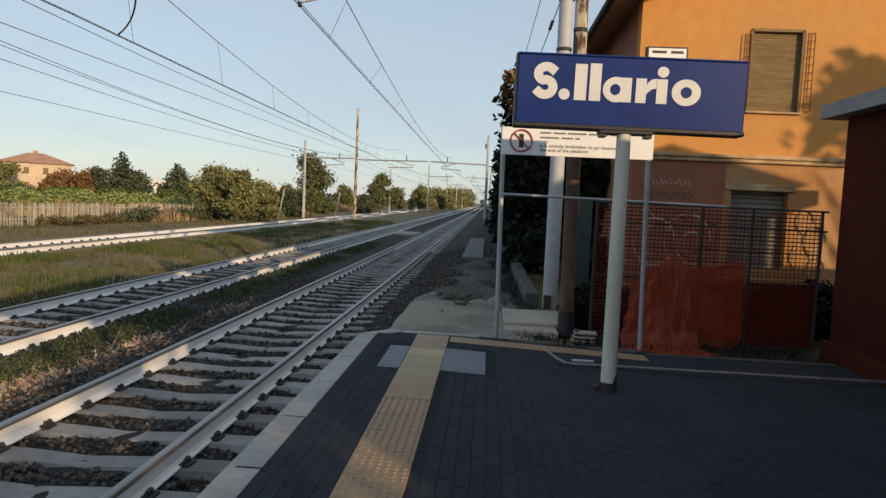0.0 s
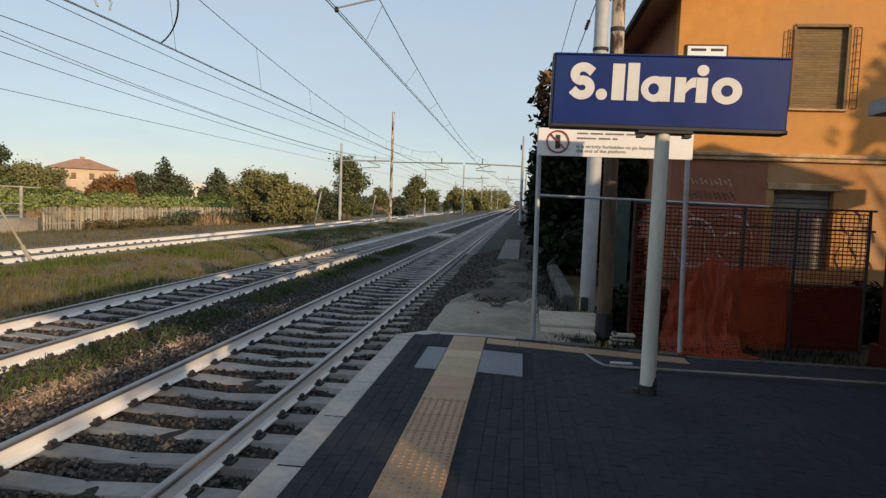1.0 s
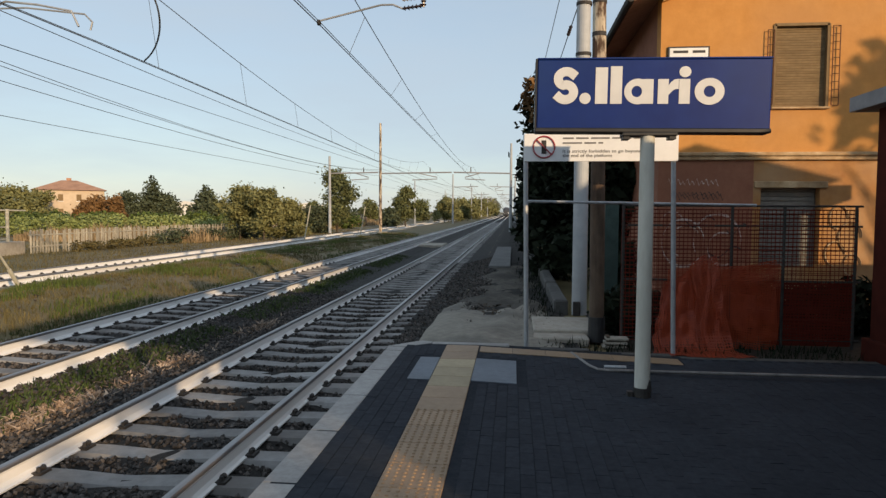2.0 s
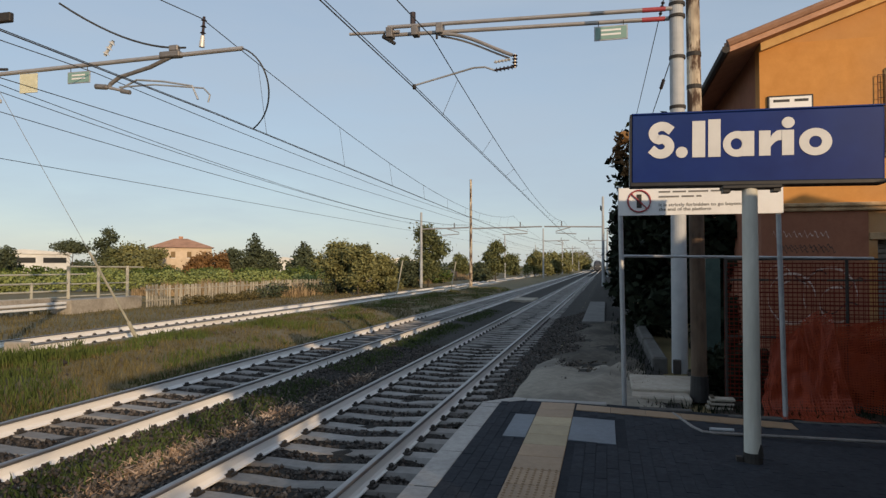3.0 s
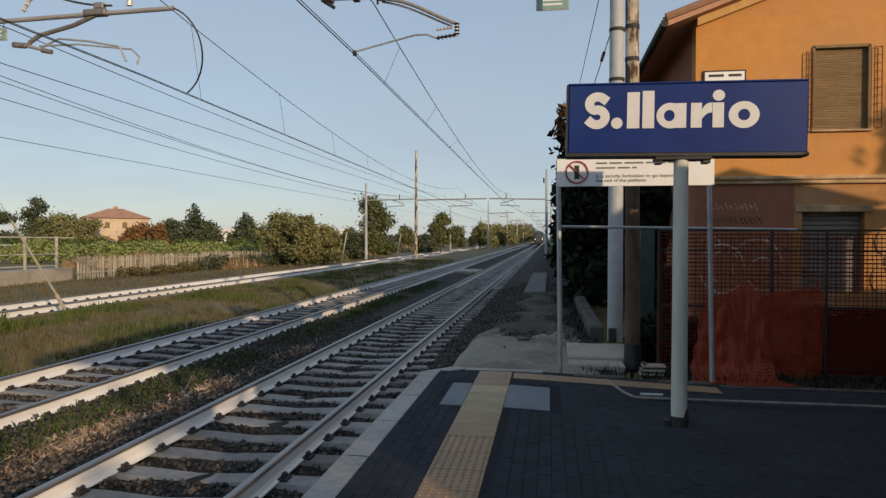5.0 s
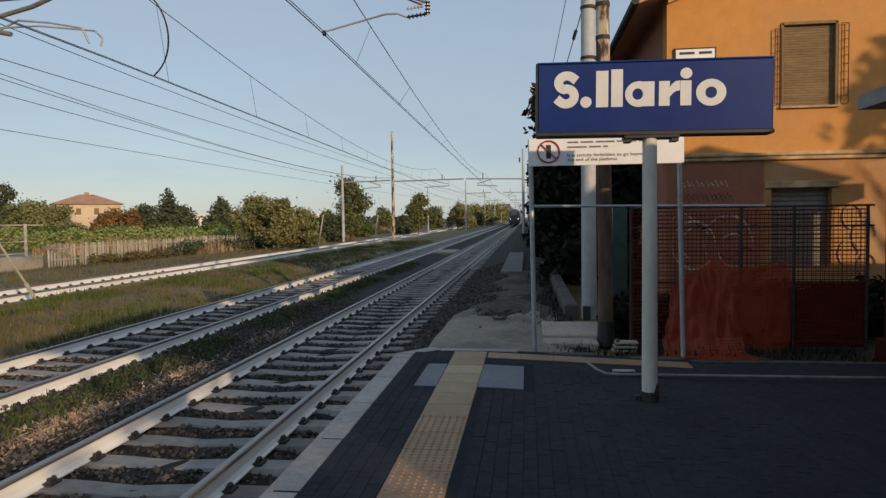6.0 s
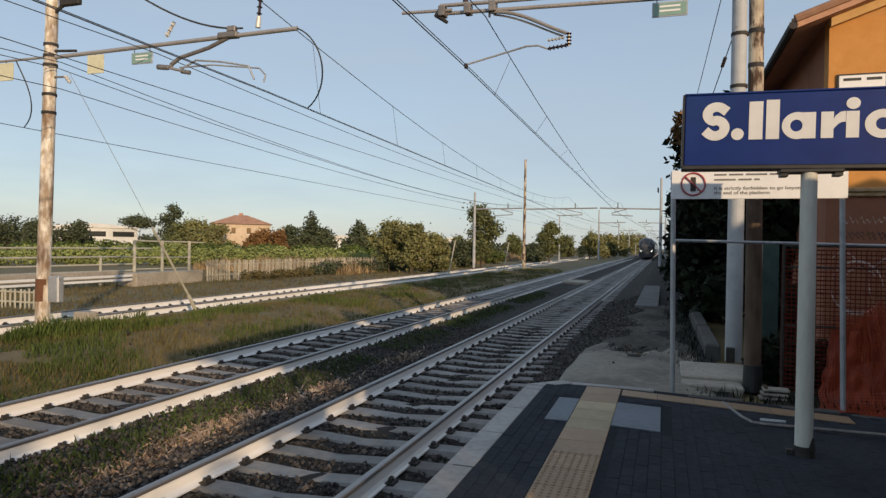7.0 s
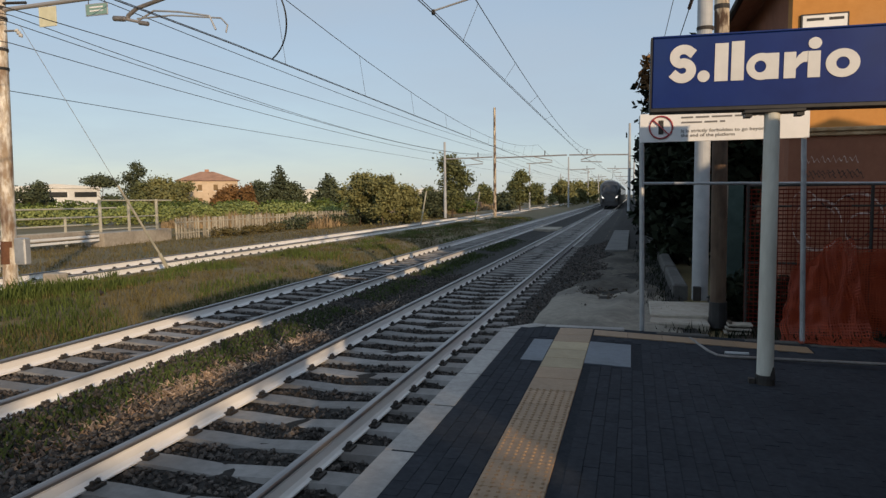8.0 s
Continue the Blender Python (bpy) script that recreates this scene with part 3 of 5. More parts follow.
        if y > 7.36 or inset(x, y):
            continue
        dz = random.uniform(-0.0015, 0.0015)
        if (x < 2.2 and y > 1.5) or (2.67 < x < 3.3 and 1.8 < y < 5.5):
            singles.append(pose(x, y, ptop(x) + dz, random.uniform(-0.5, 0.5), random.uniform(-0.5, 0.5)))
        else:
            vs.append(cube + (x, y, ptop(x) + dz)); fs.append(cf + 8 * k); k += 1
raw("pavers", np.concatenate(vs).tolist(), np.concatenate(fs).tolist(), "paver", platform, "dark grey brick pavers", "stuff")
for m in singles[:300]:
    shared("paver", pav_me, m, platform)
if len(singles) > 300:
    vs = [cube + tuple(m.translation) for m in singles[300:]]; fs = [cf + 8 * i for i in range(len(vs))]
    raw("pavers", np.concatenate(vs).tolist(), np.concatenate(fs).tolist(), "paver", platform, "dark grey brick pavers", "stuff")

# ---- station name sign ----
SB = ptop(4.29)
def flat_letter(outlines, holes, depth=0.006):
    """A raised letter facing -y, from closed outlines in x, z; a hole belongs to the outline of the same index."""
    bm = bmesh.new()
    def wall(a, b):
        n = len(a)
        for i in range(n):
            bm.faces.new((a[i], a[(i + 1) % n], b[(i + 1) % n], b[i]))
    for k, o in enumerate(outlines):
        depth += 0.0008 * k
        f = [bm.verts.new((x, -depth, z)) for x, z in o]; g = [bm.verts.new((x, 0, z)) for x, z in o]; wall(f, g)
        h = holes.get(k)
        if h == "strip":
            n = len(f)
            for q in range(n // 2 - 1):
                bm.faces.new((f[q], f[q + 1], f[n - 2 - q], f[n - 1 - q]))
        elif h:
            p = [bm.verts.new((x, -depth, z)) for x, z in h]; q = [bm.verts.new((x, 0, z)) for x, z in h]; wall(q, p); wall(f, p)
        else:
            bm.faces.new(f)
    bmesh.ops.triangulate(bm, faces=[f for f in bm.faces if len(f.verts) > 4])
    bmesh.ops.recalc_face_normals(bm, faces=bm.faces[:])
    return bm
def oval(cx, cz, rx, rz, n=28, a0=0.0, a1=math.tau):
    return [(cx + rx * math.cos(a0 + (a1 - a0) * i / n), cz + rz * math.sin(a0 + (a1 - a0) * i / n)) for i in range(n)]
def bar(x0, x1, z0, z1):
    return [(x0, z0), (x1, z0), (x1, z1), (x0, z1)]
def ribbon(pts, w):
    """Outline of a stroke of even width along points."""
    a, b = [], []
    for i, (x, z) in enumerate(pts):
        p, q = pts[max(i - 1, 0)], pts[min(i + 1, len(pts) - 1)]; dx, dz = q[0] - p[0], q[1] - p[1]; l = math.hypot(dx, dz)
        a.append((x - dz / l * w / 2, z + dx / l * w / 2)); b.append((x + dz / l * w / 2, z - dx / l * w / 2))
    return a + b[::-1]
def name_letters():
    """The station's name in a heavy round sans, from the left edge of its field; baseline at 0."""
    top = oval(0.126, 0.232, 0.076, 0.066, 16, radians(40), radians(262)); low = oval(0.118, 0.108, 0.077, 0.070, 16, radians(84), radians(-150))
    sp = [(0.214, 0.252)] + top + low + [(0.030, 0.088)]
    xh = 0.113
    return [("S", flat_letter([ribbon(sp, 0.084)], {0: "strip"})), (".", flat_letter([oval(0.302, 0.05, 0.052, 0.052)], {})),
            ("I", flat_letter([bar(0.394, 0.506, 0.0, 0.335)], {})), ("l", flat_letter([bar(0.532, 0.638, 0.0, 0.345)], {})),
            ("a", flat_letter([oval(0.782, xh, 0.124, 0.118), bar(0.824, 0.922, 0.0, 0.226)], {0: oval(0.772, xh, 0.048, 0.052)})),
            ("r", flat_letter([bar(0.962, 1.058, 0.0, 0.226), [(1.05, 0.150), (1.075, 0.195), (1.108, 0.222), (1.148, 0.228), (1.148, 0.136), (1.118, 0.134), (1.09, 0.116), (1.05, 0.07)]], {1: "strip"})),
            ("i", flat_letter([bar(1.152, 1.250, 0.0, 0.226), oval(1.203, 0.292, 0.053, 0.05)], {})),
            ("o", flat_letter([oval(1.424, xh, 0.133, 0.122)], {0: oval(1.424, xh, 0.052, 0.052)}))]
def station_sign():
    t = thing("station_sign", "blue station name sign with white letters on a worn pale post", "sign", (4.29, 5.52, SB))
    x0, x1, z0, z1, y0 = -1.035, 1.085, 2.695 - SB, 3.345 - SB, 0.05
    tilt = Matrix.Translation((0.03, y0, 3.03 - SB)) @ Matrix.Rotation(radians(0.65), 4, "Y") @ Matrix.Translation((-0.03, 0, -3.03 + SB))
    def put(*a, **k):
        ob = part(*a, **k); ob.matrix_basis = tilt; return ob
    put("sign_box", boxbm(x0, x1, -0.09, 0.09, z0, z1, bevel=0.014), "blue", t)
    put("bottom_frame", boxbm(x0 - 0.012, x1 + 0.008, -0.102, 0.10, z0 - 0.03, z0 + 0.012, bevel=0.008), "black", t, "dark metal bottom frame")
    put("edge_frame", boxbm(x0 - 0.015, x0 + 0.003, -0.098, 0.1, z0, z1 + 0.004, bevel=0.004), "black", t)
    put("top_frame", boxbm(x0, x1, -0.096, 0.096, z1 - 0.004, z1 + 0.012, bevel=0.004), "blue", t)
    for ch, bm in name_letters():
        bmesh.ops.translate(bm, verts=bm.verts[:], vec=(x0 + 0.147, -0.0905, 2.93 - SB)); put("letter", bm, "signwhite", t, "white raised letter")
    br = bmesh.new(); box(br, -0.24, 0.26, -0.07, 0.11, 2.635 - SB, 2.668 - SB, bevel=0.006)
    box(br, -0.23, -0.17, -0.05, 0.09, 2.605 - SB, 2.64 - SB); box(br, 0.19, 0.25, -0.05, 0.09, 2.605 - SB, 2.64 - SB)
    part("bracket", br, "black", t, "dark steel bracket")
    part("post", rodbm((0, 0, 0.02), (0, 0, 2.64 - SB), 0.073, 0.066, seg=20), "postpaint", t, "weathered off-white post", smooth=False)
    b2 = bmesh.new(); rod(b2, (0.0, 0, 0.0), (0.0, 0, 0.09), 0.086, 0.08, seg=16); rod(b2, (0.035, -0.02, 0.06), (0.045, -0.02, 0.17), 0.055, 0.03, seg=8)
    box(b2, -0.14, -0.09, -0.04, 0.02, 0.0, 0.05)
    part("foot", b2, "iron", t, "black tarred foot")
    return t
station_sign()

# ---- notice at the platform's end ----
def notice():
    t = thing("warning_notice", "white platform-end warning notice on thin grey posts", "sign", (3.24, 7.7, 0.1))
    o = Vector((3.24, 7.7, 0.1))
    def put(ob, kind=""):
        for v in ob.data.vertices:
            v.co -= o
        return tagged(ob, kind=kind) if kind else ob
    put(part("panel", boxbm(3.175, 5.08, 7.66, 7.675, 2.565, 2.915, bevel=0.004), "white", t))
    for x in (3.235, 5.085):
        put(part("post", rodbm((x, 7.7, 0.05), (x + (-0.04 if x < 4 else -0.06), 7.7, 2.9), 0.03, seg=12), "galv", t))
    c = Vector((3.425, 7.652, 2.745)); n = 30
    put(part("ban_ring", pipebm([(c.x + 0.135 * math.cos(k * math.tau / n), c.y, c.z + 0.135 * math.sin(k * math.tau / n)) for k in range(n + 1)], 0.011, 6), "red", t, "red prohibition ring"))
    put(part("ban_slash", pipebm([(c.x - 0.095, c.y - 0.006, c.z + 0.095), (c.x + 0.095, c.y - 0.006, c.z - 0.095)], 0.009, 6), "red", t, "red slash"))
    put(part("symbol_bar", boxbm(3.395, 3.455, 7.652, 7.662, 2.66, 2.83, bevel=0.003), "iron", t, "plain dark symbol"))
    for z, w in ((2.845, 0.96), (2.785, 0.5)):
        x = 3.66
        while x < 3.66 + w:
            ln = random.uniform(0.1, 0.26); put(part("text_bar", boxbm(x, min(x + ln, 3.66 + w), 7.655, 7.661, z, z + 0.02), "textgrey", t)); x += ln + 0.03
    put(words("lettering", "It is strictly forbidden to go beyond", 3.66, 4.63, 2.675, 0.040, 7.659, "textgrey", t, bold=0.012, depth=0.003), "stuff")
    put(words("lettering", "the end of the platform", 3.66, 4.27, 2.62, 0.040, 7.659, "textgrey", t, bold=0.012, depth=0.003), "stuff")
    put(part("cross_rail", pipebm([(3.22, 7.72, 2.06), (4.5, 8.1, 2.05), (6.3, 8.45, 2.03)], 0.018, 8), "galv", t, "thin horizontal rail"))
    return t
notice()

# ---- masts ----
steel = thing("catenary_mast", "grey steel catenary mast on a concrete footing", "mast", (4.16, 10.3, 0.1), group="catenary masts")
part("pole", rodbm((0, 0, 0.12), (-0.01, 0, 7.6), 0.125, 0.105, seg=20), "pole", steel, smooth=False)
for z in (3.7, 4.37, 5.18, 5.85, 6.05):
    part("clamp_band", rodbm((0, 0, z), (0, 0, z + 0.05), 0.128, seg=20), "iron", steel, "dark clamp band")
part("base_bracket", boxbm(-0.12, 0.0, -0.2, -0.11, 0.12, 0.35, bevel=0.01), "iron", steel)
foot = tagged(part("mast_footing", boxbm(3.36, 4.3, 8.75, 9.95, 0.0, 0.23, bevel=0.02), "concrete"), "pale concrete footing slab beside the platform end", "footing", kind="structure")
box2 = tagged(part("footing_step", boxbm(3.34, 4.12, 8.36, 8.75, 0.0, 0.18, bevel=0.02), "concrete"), "low pale concrete step of the mast footing", "footing", kind="structure")
brown = thing("utility_pole", "rusty brown pole with flaking cream paint", "pole", (4.24, 8.62, 0.1))
part("pole", rodbm((-0.021, 0, 2.6), (-0.06, 0, 7.4), 0.098, 0.085, seg=16), "peel", brown)
part("pole_butt", rodbm((0, 0, 0), (-0.021, 0, 2.6), 0.105, 0.098, seg=16), "polebrown", brown, "dark brown lower pole")
part("foot", rodbm((0, 0, 0), (0, 0, 0.35), 0.125, 0.115, seg=16), "black", brown, "black tarred foot")
for z in (4.25, 4.7):
    part("clamp_band", rodbm((-0.035, 0, z), (-0.035, 0, z + 0.06), 0.098, seg=16), "iron", brown)

def right_cantilever():
    t = thing("catenary_cantilever", "double-tube cantilever arm carrying the contact wire", "cantilever", (4.05, 10.3, 5.9))
    o = Vector((4.05, 10.3, 5.9))
    def put(name, bm, m, label=""):
        bmesh.ops.translate(bm, verts=bm.verts[:], vec=-o); return part(name, bm, m, t, label)
    put("main_tube", rodbm((4.08, 10.24, 6.10), (-0.75, 10.24, 6.20), 0.036), "tube")
    put("main_tube", rodbm((4.08, 10.36, 5.98), (-0.75, 10.36, 6.10), 0.036), "tube")
    put("end_tube", rodbm((-0.55, 10.3, 6.13), (-1.5, 10.3, 6.16), 0.03), "tube")
    for x in (-0.72, -0.25, 0.2):
        put("clamp", boxbm(x - 0.06, x + 0.06, 10.2, 10.4, 6.02, 6.2, bevel=0.01), "fitting", "steel clamp fitting")
    for yy, zz in ((10.24, 6.098), (10.36, 5.981)):
        put("red_sleeve", rodbm((3.62, yy, zz + 0.009), (3.98, yy, zz + 0.002), 0.040), "red", "red insulating sleeve")
    put("stub", rodbm((-0.85, 10.3, 6.07), (-0.62, 10.25, 5.9), 0.045, 0.03), "iron")
    put("hanger", rodbm((0.14, 10.3, 6.08), (0.14, 10.3, 5.94), 0.02), "iron")
    put("insulator", rodbm((-0.3, 10.3, 6.2), (-0.3, 10.3, 6.45), 0.05), "insul")
    put("registration_arm", pipebm(curve3((0.15, 10.3, 6.03), (0.7, 10.3, 6.0), (0.9, 10.3, 5.8), (1.48, 10.3, 5.55), 10), 0.032, 8), "tube")
    put("stay_tube", pipebm(curve3((0.2, 10.36, 6.0), (0.7, 10.36, 5.9), (0.95, 10.36, 5.72), (1.42, 10.36, 5.52), 10), 0.018, 6), "tube")
    put("insulator", insulator(bmesh.new(), (1.52, 10.3, 5.56), (1.52, 10.3, 5.33), 0.05, 4), "insul", "dark ribbed insulator")
    put("insulator", insulator(bmesh.new(), (1.5, 10.3, 5.35), (1.17, 10.3, 5.31), 0.045, 5), "insul", "dark ribbed insulator")
    put("insulator", insulator(bmesh.new(), (1.44, 10.36, 5.5), (1.15, 10.36, 5.47), 0.035, 5), "insulw", "pale ribbed insulator")
    put("steady_arm", pipebm([(1.17, 10.3, 5.31), (1.0, 10.3, 5.38), (0.8, 10.3, 5.38), (-0.27, 10.3, 5.14)], 0.017, 6), "galv", "thin steel steady arm")
    put("wire_clamp", boxbm(-0.30, -0.24, 10.27, 10.33, 5.07, 5.16, bevel=0.01), "iron")
    return t
right_cantilever()
def tag_plate(x, z, y=10.3):
    t = thing("hanging_plate", "small green plate hung below the cantilever arm", "plate", (x, y, z), group="hanging plates")
    part("plate", boxbm(-0.27, 0.27, -0.01, 0.01, -0.12, 0.12, bevel=0.003), "galv", t)
    part("field", boxbm(-0.25, 0.25, -0.016, -0.0095, -0.10, 0.10), "green", t, "green printed field")
    for dz in (0.03, -0.04):
        part("text_bar", boxbm(-0.16, 0.16, -0.0195, -0.0155, dz, dz + 0.03), "white", t)
    part("hanger", rodbm((-0.2, 0, 0.12), (-0.2, 0, 0.2), 0.008, seg=6), "iron", t)
    part("hanger", rodbm((0.2, 0, 0.12), (0.2, 0, 0.2), 0.008, seg=6), "iron", t)
tag_plate(3.12, 5.80); tag_plate(-7.36, 5.76)
for x in (-8.6, -11.2):
    sq = thing("square_plate", "pale yellow square plate hung below the mast tube", "plate", (x, 10.3, 5.72), group="square plates")
    part("plate", boxbm(-0.22, 0.22, -0.012, 0.012, -0.2, 0.2, bevel=0.004), "paleplate", sq)
    part("hanger", rodbm((0, 0, 0.2), (0, 0, 0.25), 0.012, seg=6), "iron", sq)

left = thing("catenary_mast", "slim catenary mast with peeling cream paint and rusty foot", "mast", (-10.0, 10.3, -0.2), group="catenary masts")
part("pole", rodbm((-0.02, 0, 0), (0.18, 0, 8.6), 0.15, 0.125, seg=18), "cream", left)
part("rusty_band", rodbm((-0.015, 0, 0.75), (0.0, 0, 1.25), 0.157, 0.155, seg=18), "rust", left, "rust-red lower band")
part("black_band", rodbm((-0.02, 0, 0.02), (-0.02, 0, 0.22), 0.16, seg=18), "black", left)
for z in (4.9, 5.3, 5.95, 6.15, 6.4):
    part("clamp_band", rodbm((-0.02 + 0.0233 * z, 0, z), (-0.02 + 0.0233 * z, 0, z + 0.06), 0.15, seg=18), "iron", left)
part("side_bracket", rodbm((0.1, 0, 6.3), (0.85, 0, 6.25), 0.03), "iron", left)
part("side_bracket", rodbm((0.1, 0, 7.05), (0.5, 0, 7.3), 0.04), "iron", left)
part("lantern", boxbm(0.4, 0.95, -0.06, 0.06, 7.25, 7.45, bevel=0.02), "iron", left, "dark fitting near the mast top")
cab = part("cabinet", boxbm(0.22, 0.52, -0.08, 0.08, 0.74, 1.32, bevel=0.02), "galv", left, "grey metal switch cabinet")
part("cabinet_door", boxbm(0.24, 0.50, -0.092, -0.078, 0.78, 1.28, bevel=0.004), "galv", cab)
stub = tagged(part("concrete_stub", boxbm(-9.42, -8.98, 10.55, 10.85, -0.3, 0.32, bevel=0.03), "concrete"), "low weathered concrete stub in the grass", "post")

def left_cantilever():
    o = Vector((-9.7, 10.3, 6.1))
    t = thing("catenary_cantilever", "long cantilever tube with insulators reaching over the second track", "cantilever", tuple(o))
    def put(name, bm, m, label=""):
        bmesh.ops.translate(bm, verts=bm.verts[:], vec=-o); return part(name, bm, m, t, label)
    put("main_tube", rodbm((-9.85, 10.3, 5.95), (-3.67, 10.3, 6.07), 0.045), "tube")
    put("back_tube", rodbm((-9.9, 10.3, 5.97), (-13.5, 10.3, 5.97), 0.03), "tube")
    put("insulator", insulator(bmesh.new(), (-6.75, 10.3, 6.16), (-6.55, 10.3, 6.45), 0.07, 3), "insulw", "pale ribbed insulator")
    put("insulator_base", rodbm((-4.55, 10.3, 6.16), (-4.53, 10.3, 6.38), 0.055, 0.04), "insulw", "pale insulator base")
    put("insulator", insulator(bmesh.new(), (-4.53, 10.3, 6.38), (-4.5, 10.3, 6.75), 0.06, 3), "insul", "dark ribbed insulator")
    put("clamp", boxbm(-5.45, -5.0, 10.22, 10.38, 6.0, 6.12, bevel=0.02), "fitting", "steel clamp fitting")
    put("clamp", boxbm(-5.25, -5.05, 10.24, 10.36, 6.12, 6.24, bevel=0.02), "fitting")
    put("end_cap", rodbm((-6.95, 10.3, 5.55), (-6.7, 10.3, 5.52), 0.055), "fitting"); put("end_cap", rodbm((-6.35, 10.3, 5.42), (-6.15, 10.3, 5.38), 0.045), "fitting")
    put("registration_arm", pipebm([(-5.15, 10.3, 6.05), (-5.7, 10.3, 5.85), (-6.4, 10.3, 5.7), (-6.6, 10.3, 5.58), (-6.65, 10.3, 5.5)], 0.042, 8), "fitting")
    put("stay_tube", pipebm([(-6.7, 10.3, 5.52), (-6.3, 10.3, 5.42)], 0.03, 8), "tube")
    put("steady_arm", pipebm([(-6.4, 10.3, 5.45), (-6.0, 10.3, 5.62), (-5.4, 10.3, 5.55), (-4.75, 10.3, 5.42), (-4.62, 10.3, 5.15)], 0.02, 6), "galv", "bent steel steady arm")
    put("steady_arm", pipebm([(-6.4, 10.3, 5.5), (-5.6, 10.3, 5.5), (-4.5, 10.3, 5.36), (-4.36, 10.3, 5.22), (-4.4, 10.3, 5.08)], 0.017, 6), "galv")
    put("jumper_cable", pipebm(curve3((-3.67, 10.3, 6.07), (-3.1, 10.3, 5.85), (-2.95, 10.45, 4.95), (-4.3, 11.85, 4.89), 16), 0.016, 6), "wire", "thick drooping jumper cable")
    put("jumper_cable", pipebm(curve3((-4.9, 10.3, 6.18), (-5.6, 10.3, 6.2), (-6.4, 10.2, 6.4), (-7.2, 9.6, 7.0), 12), 0.02, 6), "wire", "thick jumper cable")
    put("jumper_cable", pipebm(curve3((-10.9, 10.3, 5.95), (-10.7, 10.3, 5.6), (-10.1, 10.3, 4.85), (-11.35, 10.9, 4.58), 12), 0.014, 6), "wire", "thin hanging jumper loop")
    put("bracket", rodbm((-9.88, 10.3, 5.52), (-9.45, 10.3, 5.50), 0.022), "fitting", "short steel wire bracket")
    put("insulator", insulator(bmesh.new(), (-9.45, 10.3, 5.52), (-9.3, 10.3, 5.36), 0.05, 3), "insulw", "pale ribbed insulator")
    return t
left_cantilever()
guy = thing("mast_guy", "steel guy rod with pale guard tube anchored in the grass", "guy", (-9.35, 14.75, -0.15))
gd = Vector((-9.4, 10.35, 5.62)) - Vector((-9.35, 14.75, -0.15))
part("guy_wire", rodbm((0, 0, 0), gd, 0.006, seg=6), "galv", guy)
part("guard_tube", rodbm(gd * 0.03, gd * 0.42, 0.030, seg=10), "paleiron", guy, "pale guard tube")
part("anchor", rodbm((0, 0.05, -0.15), gd * 0.1, 0.05, seg=10), "paleiron", guy)
part("anchor_plate", boxbm(-0.1, 0.9, -0.12, 0.12, -0.12, 0.03, bevel=0.02), "concrete", guy)

def far_mast(x, y, h, arm, z=-0.2, az=6.2, m="pole", label="pale catenary mast further along the line"):
    t = thing("catenary_mast", label, "mast", (x, y, z), group="catenary masts")
    part("pole", rodbm((0, 0, 0), (0, 0, h), 0.15, 0.10, seg=10), m, t)
    if arm:
        part("arm", rodbm((0, 0, az), (arm, 0, az + 0.1), 0.06, seg=8), "tube", t)
        s = 1 if arm > 0 else -1
        part("registration_arm", pipebm([(arm * 0.55, 0, az), (arm * 0.8, 0, az - 0.35), (arm * 0.8, 0, az - 0.5), (arm * 0.45, 0, az - 0.6)], 0.045, 6), "tube", t)
        part("insulator", insulator(bmesh.new(), (arm * 0.7, 0, az + 0.1), (arm * 0.7, 0, az + 0.55), 0.08, 4), "insul", t)
far_mast(-9.2, 60, 10.2, 6.6, az=5.6, m="peel", label="tall brown-stained catenary mast beside the second track")
far_mast(-14.0, 60, 7.2, 4.6, az=5.6)
far_mast(2.8, 60, 8.3, -5.2, az=5.6)
for k in range(1, 7):
    far_mast(3.3, 60 + 50 * k, 8.3, -4.2)
    far_mast(-7.0, 60 + 50 * k, 8.3, 4.2)
    if k < 5:
        far_mast(-13.4, 60 + 50 * k, 7.2, 0)
for x, y in ((-11.2, 43.5), (-10.4, 57.0)):
    st = thing("mast_guy", "pale slanting stay beside the siding", "guy", (x, y, -0.2), group="stays")
    part("stay", rodbm((0, 0, 0), (0.4, 0.2, 2.5), 0.045, seg=8), "paleiron", st)

# ---- overhead wires ----
def wire_run(name, label, pts, sag, r, droppers=None):
    """A wire through its supports, sagging between them; droppers hang to a lower wire."""
    t = thing(name, label, "wire", pts[0])
    o = Vector(pts[0]); out = []
    for a, b in zip(pts, pts[1:]):
        a, b = Vector(a), Vector(b); n = max(2, int((b - a).length / 2.5))
        for i in range(n):
            u = i / n; p = a.lerp(b, u); p.z -= sag * 4 * u * (1 - u); out.append(p - o)
    out.append(Vector(pts[-1]) - o)
    part("strand", pipebm(out, r, 5), "wire", t)
    return t
def catenary(label, mess, con, sag):
    """Messenger and twin contact wire through supports at (x, y, z), with droppers in the first bay."""
    wire_run("messenger_wire", "dark messenger wire over the " + label, mess, sag, 0.0095)
    wire_run("contact_wire", "contact wire over the " + label, con, 0.02, 0.0095)
    wire_run("contact_wire", "twin contact wire over the " + label, [(x + 0.05, y, z) for x, y, z in con], 0.02, 0.007)
    a, b = Vector(mess[1]), Vector(mess[2]); p, q = Vector(con[1]), Vector(con[2])
    d = thing("droppers", "thin droppers between the wires over the " + label, "wire", con[1])
    for k in range(10):
        u = (k * 4.9 + 2.2) / 49.7
        hi = a.lerp(b, u); hi.z -= sag * 4 * u * (1 - u); lo = p.lerp(q, u)
        if hi.z > lo.z + 0.08:
            part("dropper", rodbm(lo - p, hi - p, 0.005, seg=5), "wire", d)
ys = [110, 160, 210, 260, 310, 360]
